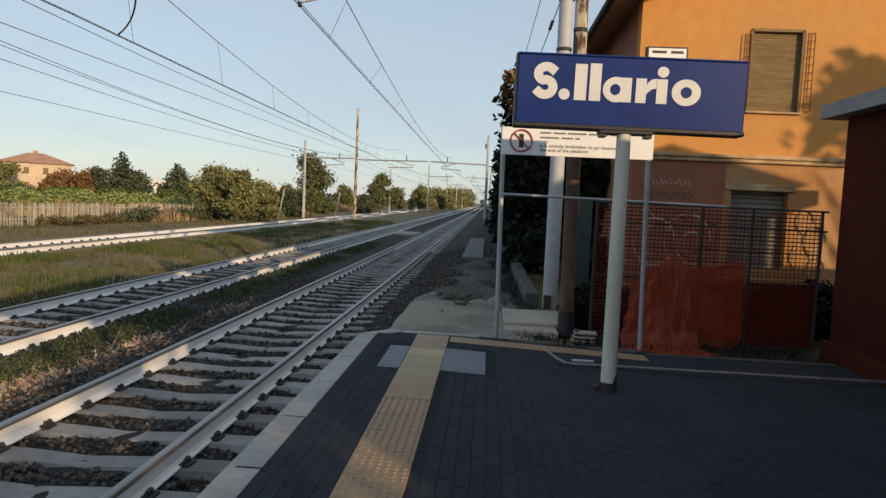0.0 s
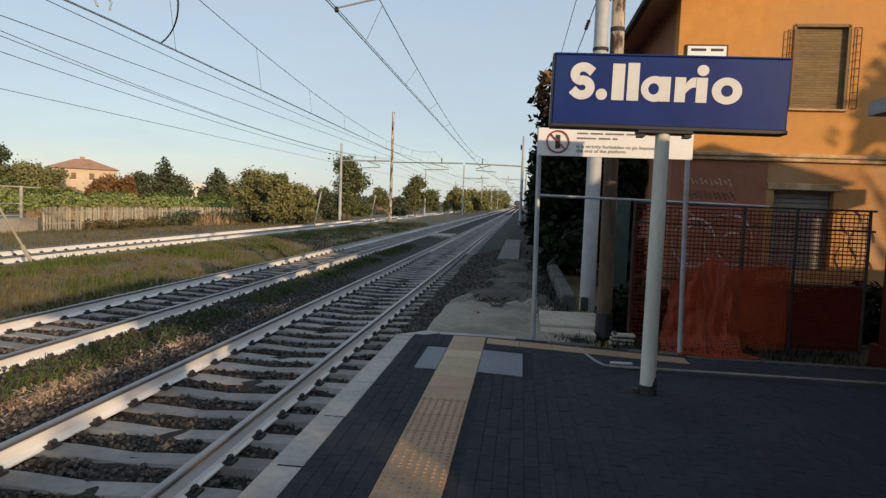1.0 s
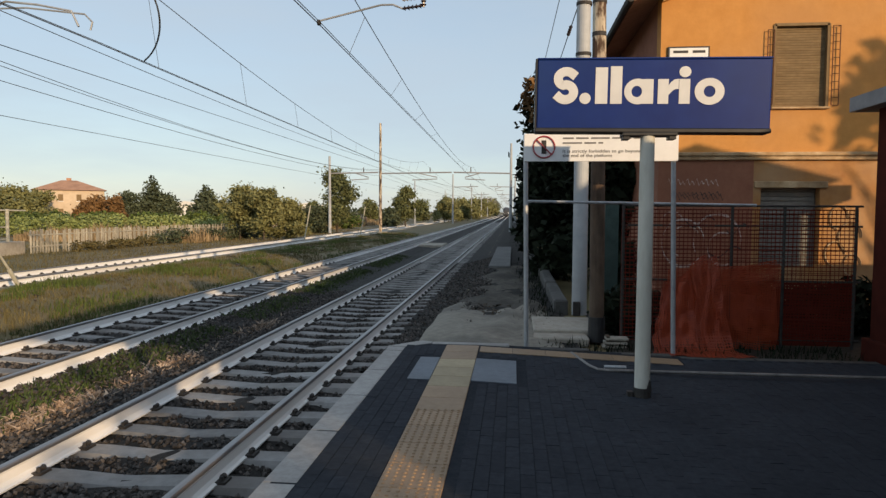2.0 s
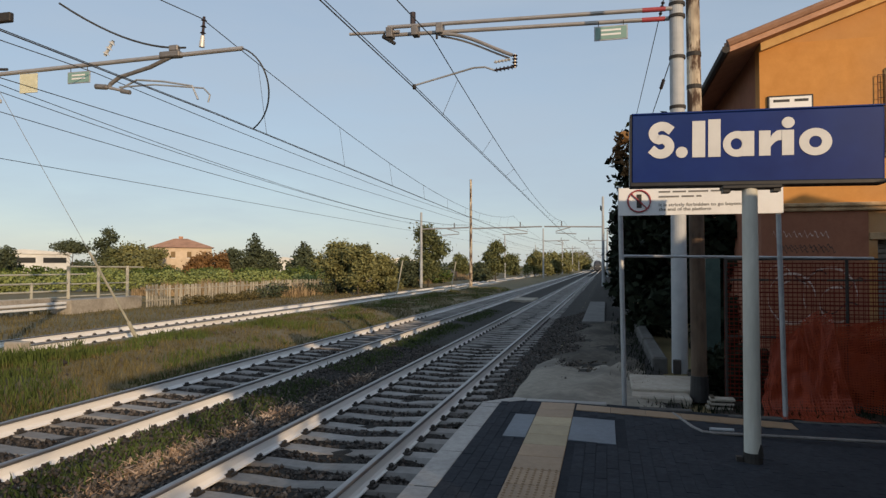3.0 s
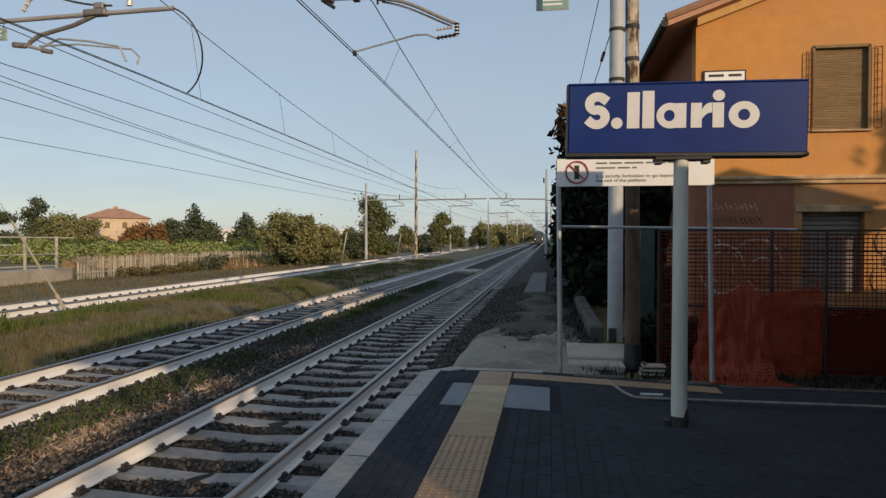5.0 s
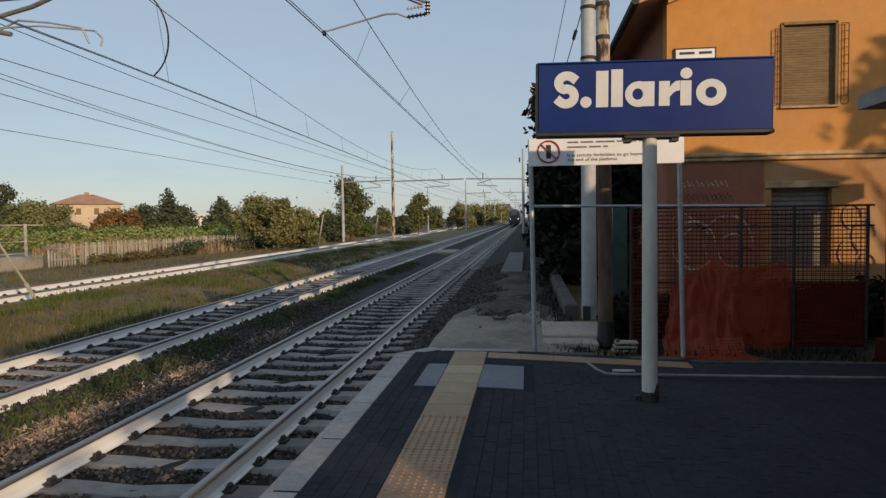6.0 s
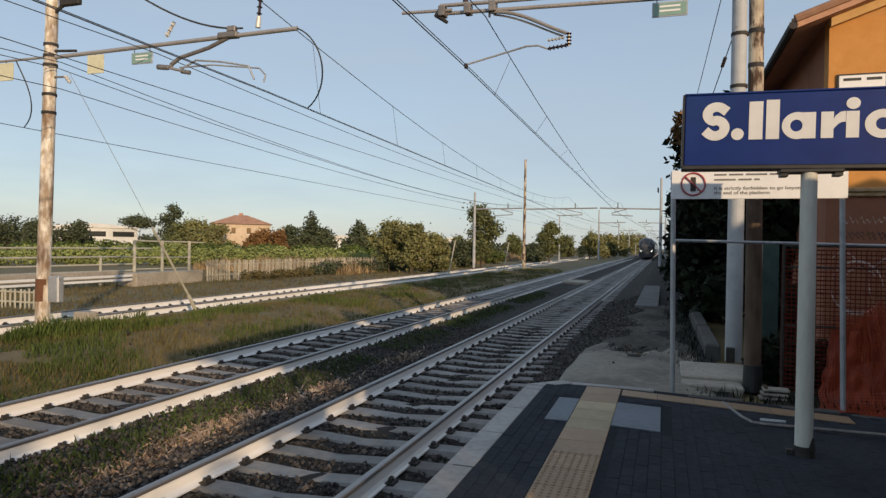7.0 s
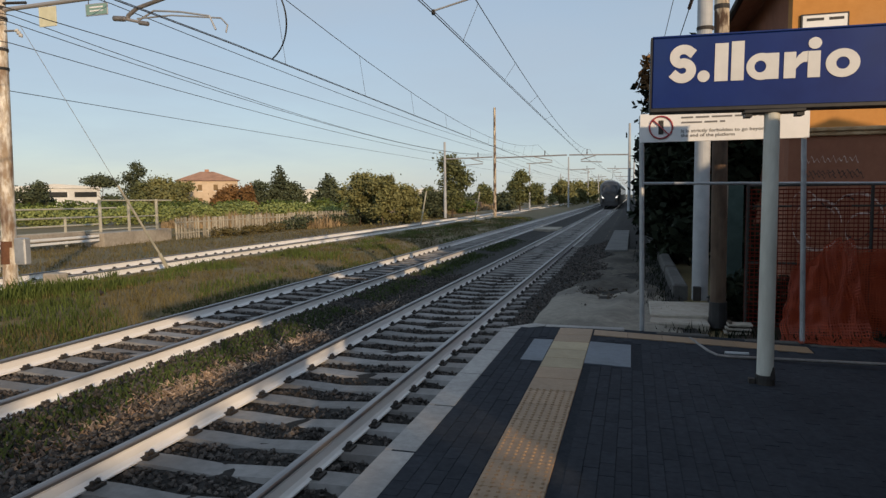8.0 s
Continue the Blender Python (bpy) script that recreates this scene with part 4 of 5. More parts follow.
catenary("near track", [(0.06, -40, 5.97), (0.06, 10.3, 5.97), (-0.6, 60, 5.95)] + [(0, y, 5.95) for y in ys], [(-0.1, -40, 5.10), (-0.27, 10.3, 5.09), (-0.85, 60, 5.07)] + [((-1) ** (y // 50) * 0.2, y, 5.15) for y in ys], 0.85)
catenary("second track", [(-4.4, -40, 6.72), (-4.55, 10.3, 6.72), (-5.2, 60, 6.5)] + [(-3.6, y, 6.3) for y in ys], [(-4.2, -40, 4.88), (-4.3, 10.3, 4.87), (-5.5, 60, 4.9)] + [(-3.5 + (-1) ** (y // 50) * 0.2, y, 5.15) for y in ys], 1.3)
for x, z, sag in ((-9.55, 5.82, 0.85), (-9.65, 5.70, 0.72), (-9.6, 5.25, 0.5), (-7.4, 5.27, 0.0), (-7.0, 5.84, 0.34)):
    wire_run("feeder_wire", "feeder wire strung along the masts", [(x, -40, z), (x, 10.3, z), (x + 0.2, 60, z - 0.05), (x + 1, 160, z), (x + 1, 310, z)], sag, 0.0095)
wire_run("contact_wire", "contact wire over the siding", [(-11.4, -40, 4.57), (-11.4, 10.3, 4.57), (-11.3, 60, 4.62), (-11.3, 160, 5.0)], 0.02, 0.009)
for z0, z1 in ((6.9, 5.3), (5.4, 4.5)):
    st = wire_run("mast_stay_wire", "thin stay wire running down beside the mast", [(4.1, 10.2, z0), (3.3, 60, 6.5 if z0 > 6 else 5.8)], 0.5, 0.009)
    dv = (Vector((3.3, 60, 6.2)) - Vector((4.1, 10.2, z0))).normalized()
    part("insulator", insulator(bmesh.new(), dv * 1.6 - Vector((0, 0, 0.06)), dv * 2.2 - Vector((0, 0, 0.09)), 0.035, 4), "insul", st)

# ---- house ----
def house():
    X0, X1, Y0, Y1, EZ = 5.68, 13.6, 11.7, 20.0, 5.85
    t = thing("house", "two-storey ochre plastered house with peeling red base", "house", (X0, Y0, 0))
    o = Vector((X0, Y0, 0))
    def put(name, bm, m, label="", parent=t):
        bmesh.ops.translate(bm, verts=bm.verts[:], vec=-o); return part(name, bm, m, parent, label)
    RZ = EZ + (X1 - X0) / 2 * 0.36
    W = 0.35
    wins = [(7.65, 8.57, 3.82, 5.28), (7.5, 8.52, 0.95, 2.38)]
    # front wall in two storeys, with real openings
    def storey(z0, z1, win, m, yo):
        bm = bmesh.new(); a, b, c, d = win
        box(bm, X0, a, Y0 + yo, Y0 + W, z0, z1); box(bm, b, X1, Y0 + yo, Y0 + W, z0, z1)
        box(bm, a, b, Y0 + yo, Y0 + W, z0, c); box(bm, a, b, Y0 + yo, Y0 + W, d, z1)
        return bm
    # Split at a peeled edge; the colours carry shade at left, sunlight at right.
    bm = bmesh.new(); box(bm, X0, 7.36, Y0, Y0 + W, 0.0, 2.88); put("lower_wall", bm, "redplaster", "peeling lower wall, redder to carry its shade")
    bm = bmesh.new(); a, b, c, d = wins[1]
    box(bm, 7.36, a, Y0 + 0.012, Y0 + W, 0.0, 2.88); box(bm, b, X1, Y0 + 0.012, Y0 + W, 0.0, 2.88); box(bm, a, b, Y0 + 0.012, Y0 + W, 0.0, c); box(bm, a, b, Y0 + 0.012, Y0 + W, d, 2.88)
    put("lower_wall", bm, "ochreworn", "worn ochre lower wall with pale peeling patches")
    put("upper_wall", storey(3.02, EZ, wins[0], "o", 0.01), "ochre", "sunlit ochre upper wall")
    bm = bmesh.new(); prism(bm, [(X0, EZ), (X1, EZ), ((X0 + X1) / 2, RZ)], Y0 + 0.01, Y0 + W); put("gable_wall", bm, "ochre")
    put("side_wall", boxbm(X0, X0 + W, Y0 + W, Y1, 0, EZ), "redplaster"); put("side_wall", boxbm(X1 - W, X1, Y0 + W, Y1, 0, EZ), "redplaster")
    put("back_wall", boxbm(X0 + W, X1 - W, Y1 - W, Y1, 0, EZ), "redplaster")
    bm = bmesh.new(); box(bm, X0 - 0.05, X1 + 0.05, Y0 - 0.06, Y0 + W, 2.88, 2.95, bevel=0.012); box(bm, X0 - 0.09, X1 + 0.09, Y0 - 0.10, Y0 + W, 2.95, 3.02, bevel=0.015)
    put("cornice", bm, "cornice", "weathered plaster string course")
    # roof
    ov, th = 0.55, 0.14
    xm = (X0 + X1) / 2; s = (RZ - EZ) / (xm - X0)
    for sg, xe in ((1, X0 - ov), (-1, X1 + ov)):
        ze = EZ - ov * s
        bm = bmesh.new(); prism(bm, [(xe, ze), (xm, RZ), (xm, RZ + th), (xe, ze + th)], Y0 - 0.38, Y1 + 0.3); put("roof_slope", bm, "roof", "terracotta roof slope with dark soffit")
        if sg == 1:
            part_rows = bmesh.new()
            for k in range(42):
                yy = Y0 - 0.36 + k * 0.2
                q = s; d = Vector((1, 0, q)).normalized()
                rod(part_rows, (xe - 0.03, yy, ze + th + 0.01), (xm, yy, RZ + th + 0.01), 0.075, seg=8)
            put("roof_tiles", part_rows, "roof", "rows of curved roof tiles")
            bm = bmesh.new(); prism(bm, [(xe + 0.55, ze + 0.55 * s - 0.14), (xm, RZ - 0.14), (xm, RZ - 0.002), (xe + 0.55, ze + 0.55 * s - 0.002)], Y0 - 0.12, Y0 + 0.0)
            put("verge_trim", bm, "trimwood", "pale painted verge moulding")
            put("gutter", pipebm([(xe - 0.06, Y0 - 0.38, ze + 0.05), (xe - 0.06, Y1, ze + 0.05)], 0.07, 8), "iron", "dark eaves gutter")
    # upper window with roller blind and iron side grilles
    a, b, c, d = wins[0]
    w1 = put("window", boxbm(a, b, Y0 + 0.10, Y0 + 0.14, c, d), "shutter", "closed brown roller blind")
    k = 0; z = c + 0.01
    while z < d - 0.03:
        put("slat", boxbm(a + 0.02, b - 0.02, Y0 + 0.075, Y0 + 0.102, z, z + 0.044, bevel=0.006), "shutter", "", w1); z += 0.0455
    put("sill", boxbm(a - 0.04, b + 0.04, Y0 - 0.06, Y0 + 0.25, c - 0.035, c + 0.0, bevel=0.008), "cornice", "white stone sill", w1)
    bm = bmesh.new(); box(bm, a - 0.02, a + 0.03, Y0 - 0.015, Y0 + 0.09, c, d); box(bm, b - 0.03, b + 0.02, Y0 - 0.015, Y0 + 0.09, c, d); box(bm, a, b, Y0 - 0.015, Y0 + 0.09, d - 0.03, d + 0.02)
    put("window_frame", bm, "shutter", "", w1)
    for x0, x1, zz0, zz1 in ((a - 0.13, a - 0.02, c + 0.05, d - 0.1), (b + 0.05, b + 0.17, c + 0.02, d - 0.05)):
        bm = bmesh.new()
        for x in (x0, x1):
            rod(bm, (x, Y0 - 0.05, zz0), (x, Y0 - 0.05, zz1), 0.009, seg=6)
        n = 11
        for i in range(n):
            z = zz0 + (zz1 - zz0) * i / (n - 1); rod(bm, (x0, Y0 - 0.05, z), (x1, Y0 - 0.05, z), 0.007, seg=6); rod(bm, (x1, Y0 - 0.05, z), (x1, Y0 + 0.03, z), 0.005, seg=5) if i % 5 == 0 else None
        put("side_grille", bm, "rust", "rusty iron side grille", w1)
    # lower opening, shuttered
    a, b, c, d = wins[1]
    w2 = put("window", boxbm(a, b, Y0 + 0.2, Y0 + 0.24, c, d), "shuttergrey", "closed pale grey shutter")
    z = c + 0.01
    while z < d - 0.05:
        put("slat", boxbm(a + 0.02, b - 0.02, Y0 + 0.17, Y0 + 0.202, z, z + 0.075, bevel=0.008), "shuttergrey", "", w2); z += 0.085
    put("window_frame", boxbm(a - 0.12, b + 0.12, Y0 - 0.03, Y0 + 0.1, d, d + 0.12, bevel=0.01), "cornice", "", w2)
    # number panel on the wall, as plain bars
    pn = put("panel", boxbm(5.80, 6.53, Y0 - 0.035, Y0 + 0.012, 4.55, 4.92, bevel=0.006), "black", "white wall panel with black border")
    put("panel_field", boxbm(5.83, 6.50, Y0 - 0.041, Y0 - 0.033, 4.58, 4.89), "white", "", pn)
    for x0, x1, z0, z1 in ((5.89, 6.15, 4.80, 4.845), (6.23, 6.45, 4.80, 4.845)):
        put("panel_bar", boxbm(x0, x1, Y0 - 0.046, Y0 - 0.040, z0, z1), "black", "", pn)
    # faded spray-paint arcs and scribbles, thin uneven bands on the plaster
    def band(pts, w, m, label):
        bm = bmesh.new(); v = []
        for k, (x, z) in enumerate(pts):
            q = w * (0.6 + 0.8 * abs(noise.noise((x * 5, z * 5, k * 0.3))))
            v.append((bm.verts.new((x, Y0 - 0.004, z)), bm.verts.new((x + 0.2 * q, Y0 - 0.004, z + q))))
        for p, q in zip(v, v[1:]):
            bm.faces.new((p[0], q[0], q[1], p[1]))
        put("spray_mark", bm, m, label)
    for cx, cz, r0, s, e, w in ((6.15, 1.35, 0.38, 0.1, 5.6, 0.05), (6.75, 1.4, 0.42, -0.3, 3.6, 0.06), (6.2, 1.38, 0.26, 0.6, 4.2, 0.04), (6.85, 1.25, 0.26, 1.2, 5.2, 0.05), (5.95, 1.7, 0.2, 0.2, 3.0, 0.035)):
        n = 26; band([(cx + r0 * math.cos(s + (e - s) * i / n), cz + 1.15 * r0 * math.sin(s + (e - s) * i / n)) for i in range(n + 1)], w, "spray", "faded spray-paint arc")
    for k, (x0, x1, z0, amp) in enumerate(((5.85, 6.75, 2.47, 0.05), (5.95, 6.85, 2.2, 0.045), (6.0, 6.8, 2.26, 0.03))):
        band([(x0 + (x1 - x0) * i / 40, z0 + amp * math.sin(i * 1.7 + k) + 0.4 * amp * math.sin(i * 0.9)) for i in range(41)], 0.022, "spray" if k == 0 else "iron", "faded spray-paint scribble")
    for x0, x1, z0 in ((6.2, 6.7, 1.75), (6.6, 7.2, 1.2), (6.9, 7.3, 1.62)):
        band([(x0 + (x1 - x0) * i / 12, z0 - 0.1 * math.sin(i * 0.5)) for i in range(13)], 0.03, "iron", "dark spray-paint stroke")
    for cx, cz, r0 in ((8.85, 1.85, 0.16), (9.05, 1.5, 0.2), (8.8, 1.2, 0.17), (9.1, 1.0, 0.15)):
        ring = [(cx + q * math.cos(a), Y0 - 0.012, cz + 1.3 * q * math.sin(a)) for a in [0.35 * i for i in range(14)] for q in [r0]]
        put("spray_mark", pipebm(ring, 0.014, 4), "cornice", "pale spray-paint swirl")
    return t
house()

# ---- hut, and unseen blocks that close the place behind and shape the shade ----
def hut():
    t = thing("hut", "small red plastered hut darkened to its shade, with flat grey roof slab", "hut", (7.53, 4.0, 0))
    o = Vector((7.53, 4.0, 0))
    def put(name, bm, m, label=""):
        bmesh.ops.translate(bm, verts=bm.verts[:], vec=-o); return part(name, bm, m, t, label)
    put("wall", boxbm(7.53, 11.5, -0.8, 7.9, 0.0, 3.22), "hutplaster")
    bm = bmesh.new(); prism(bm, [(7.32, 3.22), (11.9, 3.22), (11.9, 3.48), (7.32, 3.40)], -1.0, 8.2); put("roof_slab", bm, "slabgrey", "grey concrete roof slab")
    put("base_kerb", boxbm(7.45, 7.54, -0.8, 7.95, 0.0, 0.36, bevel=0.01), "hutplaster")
hut()
def block(label, x0, x1, y0, y1, eave, ridge, xr=None, name="station_building"):
    t = thing(name, label, "building", (x0, y0, 0)); w, d = x1 - x0, y1 - y0; xr = w / 2 if xr is None else xr - x0
    part("wall", boxbm(0, w, 0, d, -0.2, eave), "ochre", t)
    bm = bmesh.new(); prism(bm, [(-0.35, eave), (w + 0.35, eave), (xr, ridge)], -0.25, d + 0.25); part("roof", bm, "roof", t)
# Canopy added out of view to darken the right of the platform.
cpy = thing("unseen_canopy", "plain flat canopy, unseen, added to keep skylight off the platform", "canopy", (4.2, -3.0, 3.3))
part("slab", boxbm(0, 4.6, 0, 5.5, 0, 0.16), "slabgrey", cpy)
part("post", rodbm((2.2, 0.3, -3.2), (2.2, 0.3, 0), 0.07), "galv", cpy); part("post", rodbm((2.2, 2.4, -3.2), (2.2, 2.4, 0), 0.07), "galv", cpy)
# Unseen station blocks; heights and gap set by where shade ends on the tracks.
block("plain low station building behind the platform", 8.8, 17.0, -32.0, -12.5, 3.65, 4.7)
block("plain unseen end wing sized to shade the platform", 8.8, 17.0, -4.5, -1.0, 3.65, 4.6)
# Unseen block, shaped to cast the gabled shadow on the house front.
block("plain unseen gabled block that casts the shadow on the house", 11.55, 14.6, 0.5, 4.0, 4.75, 5.4, 12.4, "caster_block")
# Unseen walls added as sun blockers; their tops set where light falls.
part("wall", boxbm(11.5, 16.5, 7.65, 7.9, -0.2, 2.15), "ochre", tagged(new("unseen_wall"), "plain unseen wall that shades the foot of the house", "wall", kind="structure"))
part("wall", boxbm(9.0, 9.3, -12.3, -6.3, -0.2, 2.97), "ochre", tagged(new("unseen_wall"), "plain unseen wall set for the edge of shade on the tracks", "wall", kind="structure"))
part("wall", boxbm(9.0, 9.3, -6.3, -4.5, -0.2, 2.5), "ochre", tagged(new("unseen_wall"), "lower stretch of the unseen wall that lets sun onto the platform", "wall", kind="structure"))

# ---- orange net fence ----
def net_bm(origin, ux, uz, w, h, cell, strip, wob, seed):
    bm = bmesh.new(); rg = random.Random(seed); ux, uz, origin = Vector(ux), Vector(uz), Vector(origin); n = ux.cross(uz)
    def at(u, v):
        k = wob * noise.noise((u * 1.7, v * 1.3, seed)) + wob * 0.4 * noise.noise((u * 6, v * 6, seed))
        return origin + ux * (u + 0.35 * k) + uz * (v - abs(k) * 0.25) + n * k
    nu, nv = int(w / cell), int(h / cell)
    for i in range(nu + 1):
        for j in range(0, nv):
            u = i * cell; v0, v1 = j * cell, (j + 1) * cell
            q = [at(u, v0), at(u + strip, v0), at(u + strip, v1), at(u, v1)]
            bm.faces.new([bm.verts.new(p) for p in q])
    for j in range(nv + 1):
        for i in range(0, nu):
            v = j * cell; u0, u1 = i * cell, (i + 1) * cell
            q = [at(u0, v), at(u1, v), at(u1, v + strip * 1.3), at(u0, v + strip * 1.3)]
            bm.faces.new([bm.verts.new(p + n * 0.004) for p in q])
    return bm
# Dark sheet laid over the soil to stand for the shade behind the fence.
tagged(sheet("yard", [4.35 + 0.4 * i for i in range(13)], [7.6 + 0.34 * j for j in range(13)], lambda x, y: 0.085 + 0.02 * noise.noise((x * 2, y * 2, 6)), "yardshade"), "bare earth between the fence and the house, shade put into its colour", "ground", kind="structure")
fen = thing("site_fence", "metal site fence covered with orange plastic netting", "fence", (4.55, 8.5, 0.05))
for x in (4.57, 6.02, 6.70, 7.62):
    part("post", rodbm((x - 4.55, 0.03, 0), (x - 4.55, 0.03, 1.98), 0.022, seg=8), "iron", fen)
for z in (1.97, 1.70, 0.95, 0.15):
    part("rail", rodbm((0, 0.03, z), (3.15, 0.03, z), 0.014, seg=6), "iron", fen)
bm = bmesh.new()
for i in range(26):
    rod(bm, (0.12 * i, 0.045, 0.1), (0.12 * i, 0.045, 1.95), 0.003, seg=4)
for j in range(12):
    rod(bm, (0, 0.05, 0.1 + j * 0.16), (3.1, 0.05, 0.1 + j * 0.16), 0.004, seg=4)
part("wire_mesh", bm, "netred", fen, "rusty wire mesh", kind="stuff")
part("net", net_bm((0.0, 0.02, 0.1), (1, 0, 0), (0, 0, 1), 3.08, 1.84, 0.055, 0.009, 0.012, 4), "netred", fen, "fine dark red plastic net")
part("net", net_bm((0.62, -0.01, 0.06), (1, 0, 0.06), (0, 0, 1), 1.5, 1.05, 0.032, 0.010, 0.03, 2), "net", fen, "orange plastic safety net")
part("net", net_bm((0.55, -0.07, 0.08), (1, 0, 0.22), (0, 0, 1), 1.5, 0.85, 0.032, 0.010, 0.05, 5), "net", fen, "second layer of slack orange net")
part("net", net_bm((0.9, -0.10, 0.05), (1, 0, -0.12), (0, 0, 1), 1.15, 0.8, 0.032, 0.010, 0.06, 11), "net", fen, "crumpled layer of orange net")
bm = bmesh.new()
for j in range(34):
    rod(bm, (0.0, 0.06, 0.1 + j * 0.055), (3.1, 0.06, 0.1 + j * 0.055), 0.005, seg=4)
part("wire_mesh", bm, "netred", fen, "rusty close horizontal wires", kind="stuff")
# Extra net layer, added to darken the shaded lower right of the fence.
part("net", net_bm((2.05, 0.10, 0.06), (1, 0, 0), (0, 0, 1), 1.05, 0.85, 0.04, 0.022, 0.06, 7), "netred", fen, "dense dark red net added to darken the fence at lower right")
heap = thing("fallen_net", "slack orange netting spilling onto the platform edge", "net", (5.0, 7.6, 0.1))
def drape(seed, w, spread, cell=0.034, strip=0.013):
    """Netting that hangs from the fence and spills forward on the ground."""
    bm = bmesh.new()
    def at(u, v):
        s = v * 1.9; fall = max(0.0, 1.0 - s / 1.15); run = max(0.0, s - 0.95)
        k = 0.09 * noise.noise((u * 3.1, v * 2.3, seed)) + 0.05 * noise.noise((u * 9, v * 7, seed))
        return Vector((0.1 + u * w * (0.55 + spread * v) - 0.30 * v + k, 0.86 - 0.32 * (1 - fall) - 0.62 * run + k, max(0.035 + 0.05 * abs(k) * 4, fall * 1.0 * (0.75 + 0.5 * u) + 0.3 * abs(k))))
    nu, nv = int(w / cell), int(1.9 / cell)
    for i in range(nu + 1):
        for j in range(nv + 1):
            u, v = i / nu, j / nv; du, dv = strip / w, strip / 1.9
            if i < nu:
                bm.faces.new([bm.verts.new(p) for p in (at(u, v), at(u + 1 / nu, v), at(u + 1 / nu, v + dv), at(u, v + dv))])
            if j < nv:
                bm.faces.new([bm.verts.new(p) for p in (at(u, v), at(u + du, v), at(u + du, v + 1 / nv), at(u, v + 1 / nv))])
    return bm
part("net", drape(3, 1.25, 0.45), "net", heap)
part("net", drape(9, 1.0, 0.6), "net", heap)

tube = thing("fallen_fence_frame", "bent grey tube frame of a fence panel lying flat", "frame", (4.0, 6.5, ptop(4.6)))
part("tube", pipebm([(-0.22, 0.85, 0.03), (-0.08, 0.2, 0.03), (0.0, 0.0, 0.03), (0.12, -0.03, 0.03), (3.6, 0.0, 0.03)], 0.018, 8), "fitting", tube)
part("tube_end", pipebm([(0.08, 0.1, 0.04), (0.32, 0.1, 0.04)], 0.02, 8), "galv", tube)

stake = tagged(part("stake", rodbm((4.37, 9.3, 0.05), (4.40, 9.3, 2.05), 0.026, 0.022, seg=8), "concrete"), "thin pale wooden stake beside the brown pole", "stake")
board = tagged(part("board", boxbm(4.52, 4.74, 10.05, 10.08, 0.3, 2.05, bevel=0.006), "teal"), "narrow faded green board leaning in the shade", "board")
pile = thing("plank_pile", "short pale planks piled behind the platform end", "planks", (4.45, 8.3, 0.08))
for k in range(3):
    part("plank", boxbm(-0.17 + 0.02 * k, 0.14 + 0.015 * k, -0.09, 0.09, 0.055 * k, 0.055 * k + 0.03, bevel=0.004), "concrete", pile)
    part("batten", boxbm(-0.12, -0.08, -0.08, 0.08, 0.055 * k + 0.03, 0.055 * k + 0.055), "bark", pile)

# ---- path, low wall and hedge on the right ----
def slabsheet(name, x0, x1, y0, y1, z, material, label, cat, fade=0.0):
    n, m = 14, max(4, int((y1 - y0) / 0.5)); xs = [x0 + (x1 - x0) * i / n for i in range(n + 1)]; ys = [y0 + (y1 - y0) * j / m for j in range(m + 1)]
    h = lambda x, y: z + 0.03 * noise.noise((x * 2.5, y * 2.5, 1)) + 0.09 * noise.noise((x * 1.3, y * 0.6, 4)) + 0.05 * noise.noise((x * 5, y * 4, 9)) - 0.13 * (abs((x - x0) / (x1 - x0) - 0.5) * 2) ** 3 - 0.05 * max(0, y - 16) / 8 - fade * max(0, (y - y1) / 3.5 + 1) ** 2
    return tagged(sheet(name, xs, ys, h, material), label, cat, kind="structure")
slabsheet("path", 1.72, 3.85, 7.67, 13.5, 0.185, "sand", "sandy trodden path beyond the platform end", "path", 0.2)
# Far stretch is drawn dark to stand for the shade under the hedge.
slabsheet("path", 1.95, 3.85, 10.5, 24.0, 0.15, "trodden", "earth path beside the track, hedge shade put into its colour", "path")
part_path = tagged(part("path_slab", boxbm(2.28, 2.98, 20.3, 32.0, 0.0, 0.21, bevel=0.02), "pathslab"), "grey concrete path slab beside the track", "path", kind="structure")
wl = thing("low_wall", "low weathered concrete wall below the hedge", "wall", (3.9, 11.2, 0), kind="structure")
for k in range(9):
    part("wall_block", boxbm(-0.1 - k * 0.02, 0.15 - k * 0.02, k * 3.0, k * 3.0 + 2.98, 0.0, 0.34 + 0.03 * (k % 2), bevel=0.03), "darkwall", wl)

def tree(label, x, y, z, h, w, material, leaf, count, seed, trunk=0.25, shape="round", bark="bark", group=""):
    rg = random.Random(seed); t = thing("tree", label, "tree", (x, y, z), group=group)
    bm = bmesh.new(); top = Vector((rg.uniform(-0.05, 0.05) * h, 0, h * 0.62)); r = 0.03 * h * 0.6
    rod(bm, (0, 0, 0), top * 0.5, r, r * 0.7, seg=8); rod(bm, top * 0.5, top, r * 0.7, r * 0.3, seg=8)
    for k in range(6):
        a = rg.uniform(0, 6.28); b = top * rg.uniform(0.4, 0.95); e = b + Vector((math.cos(a) * w * 0.32, math.sin(a) * w * 0.32, h * rg.uniform(0.1, 0.3)))
        rod(bm, b, e, r * 0.4, r * 0.12, seg=6)
    part("trunk", bm, bark, t)
    cs, ss = [], []
    if shape == "cypress":
        for k in range(9):
            u = k / 8; cs.append((rg.uniform(-0.05, 0.05) * w, 0, h * (0.16 + 0.8 * u))); q = w * 0.5 * (1 - u) ** 0.7 + 0.12 * w; ss.append((q, q, h * 0.1))
    elif shape == "umbrella":
        for k in range(9):
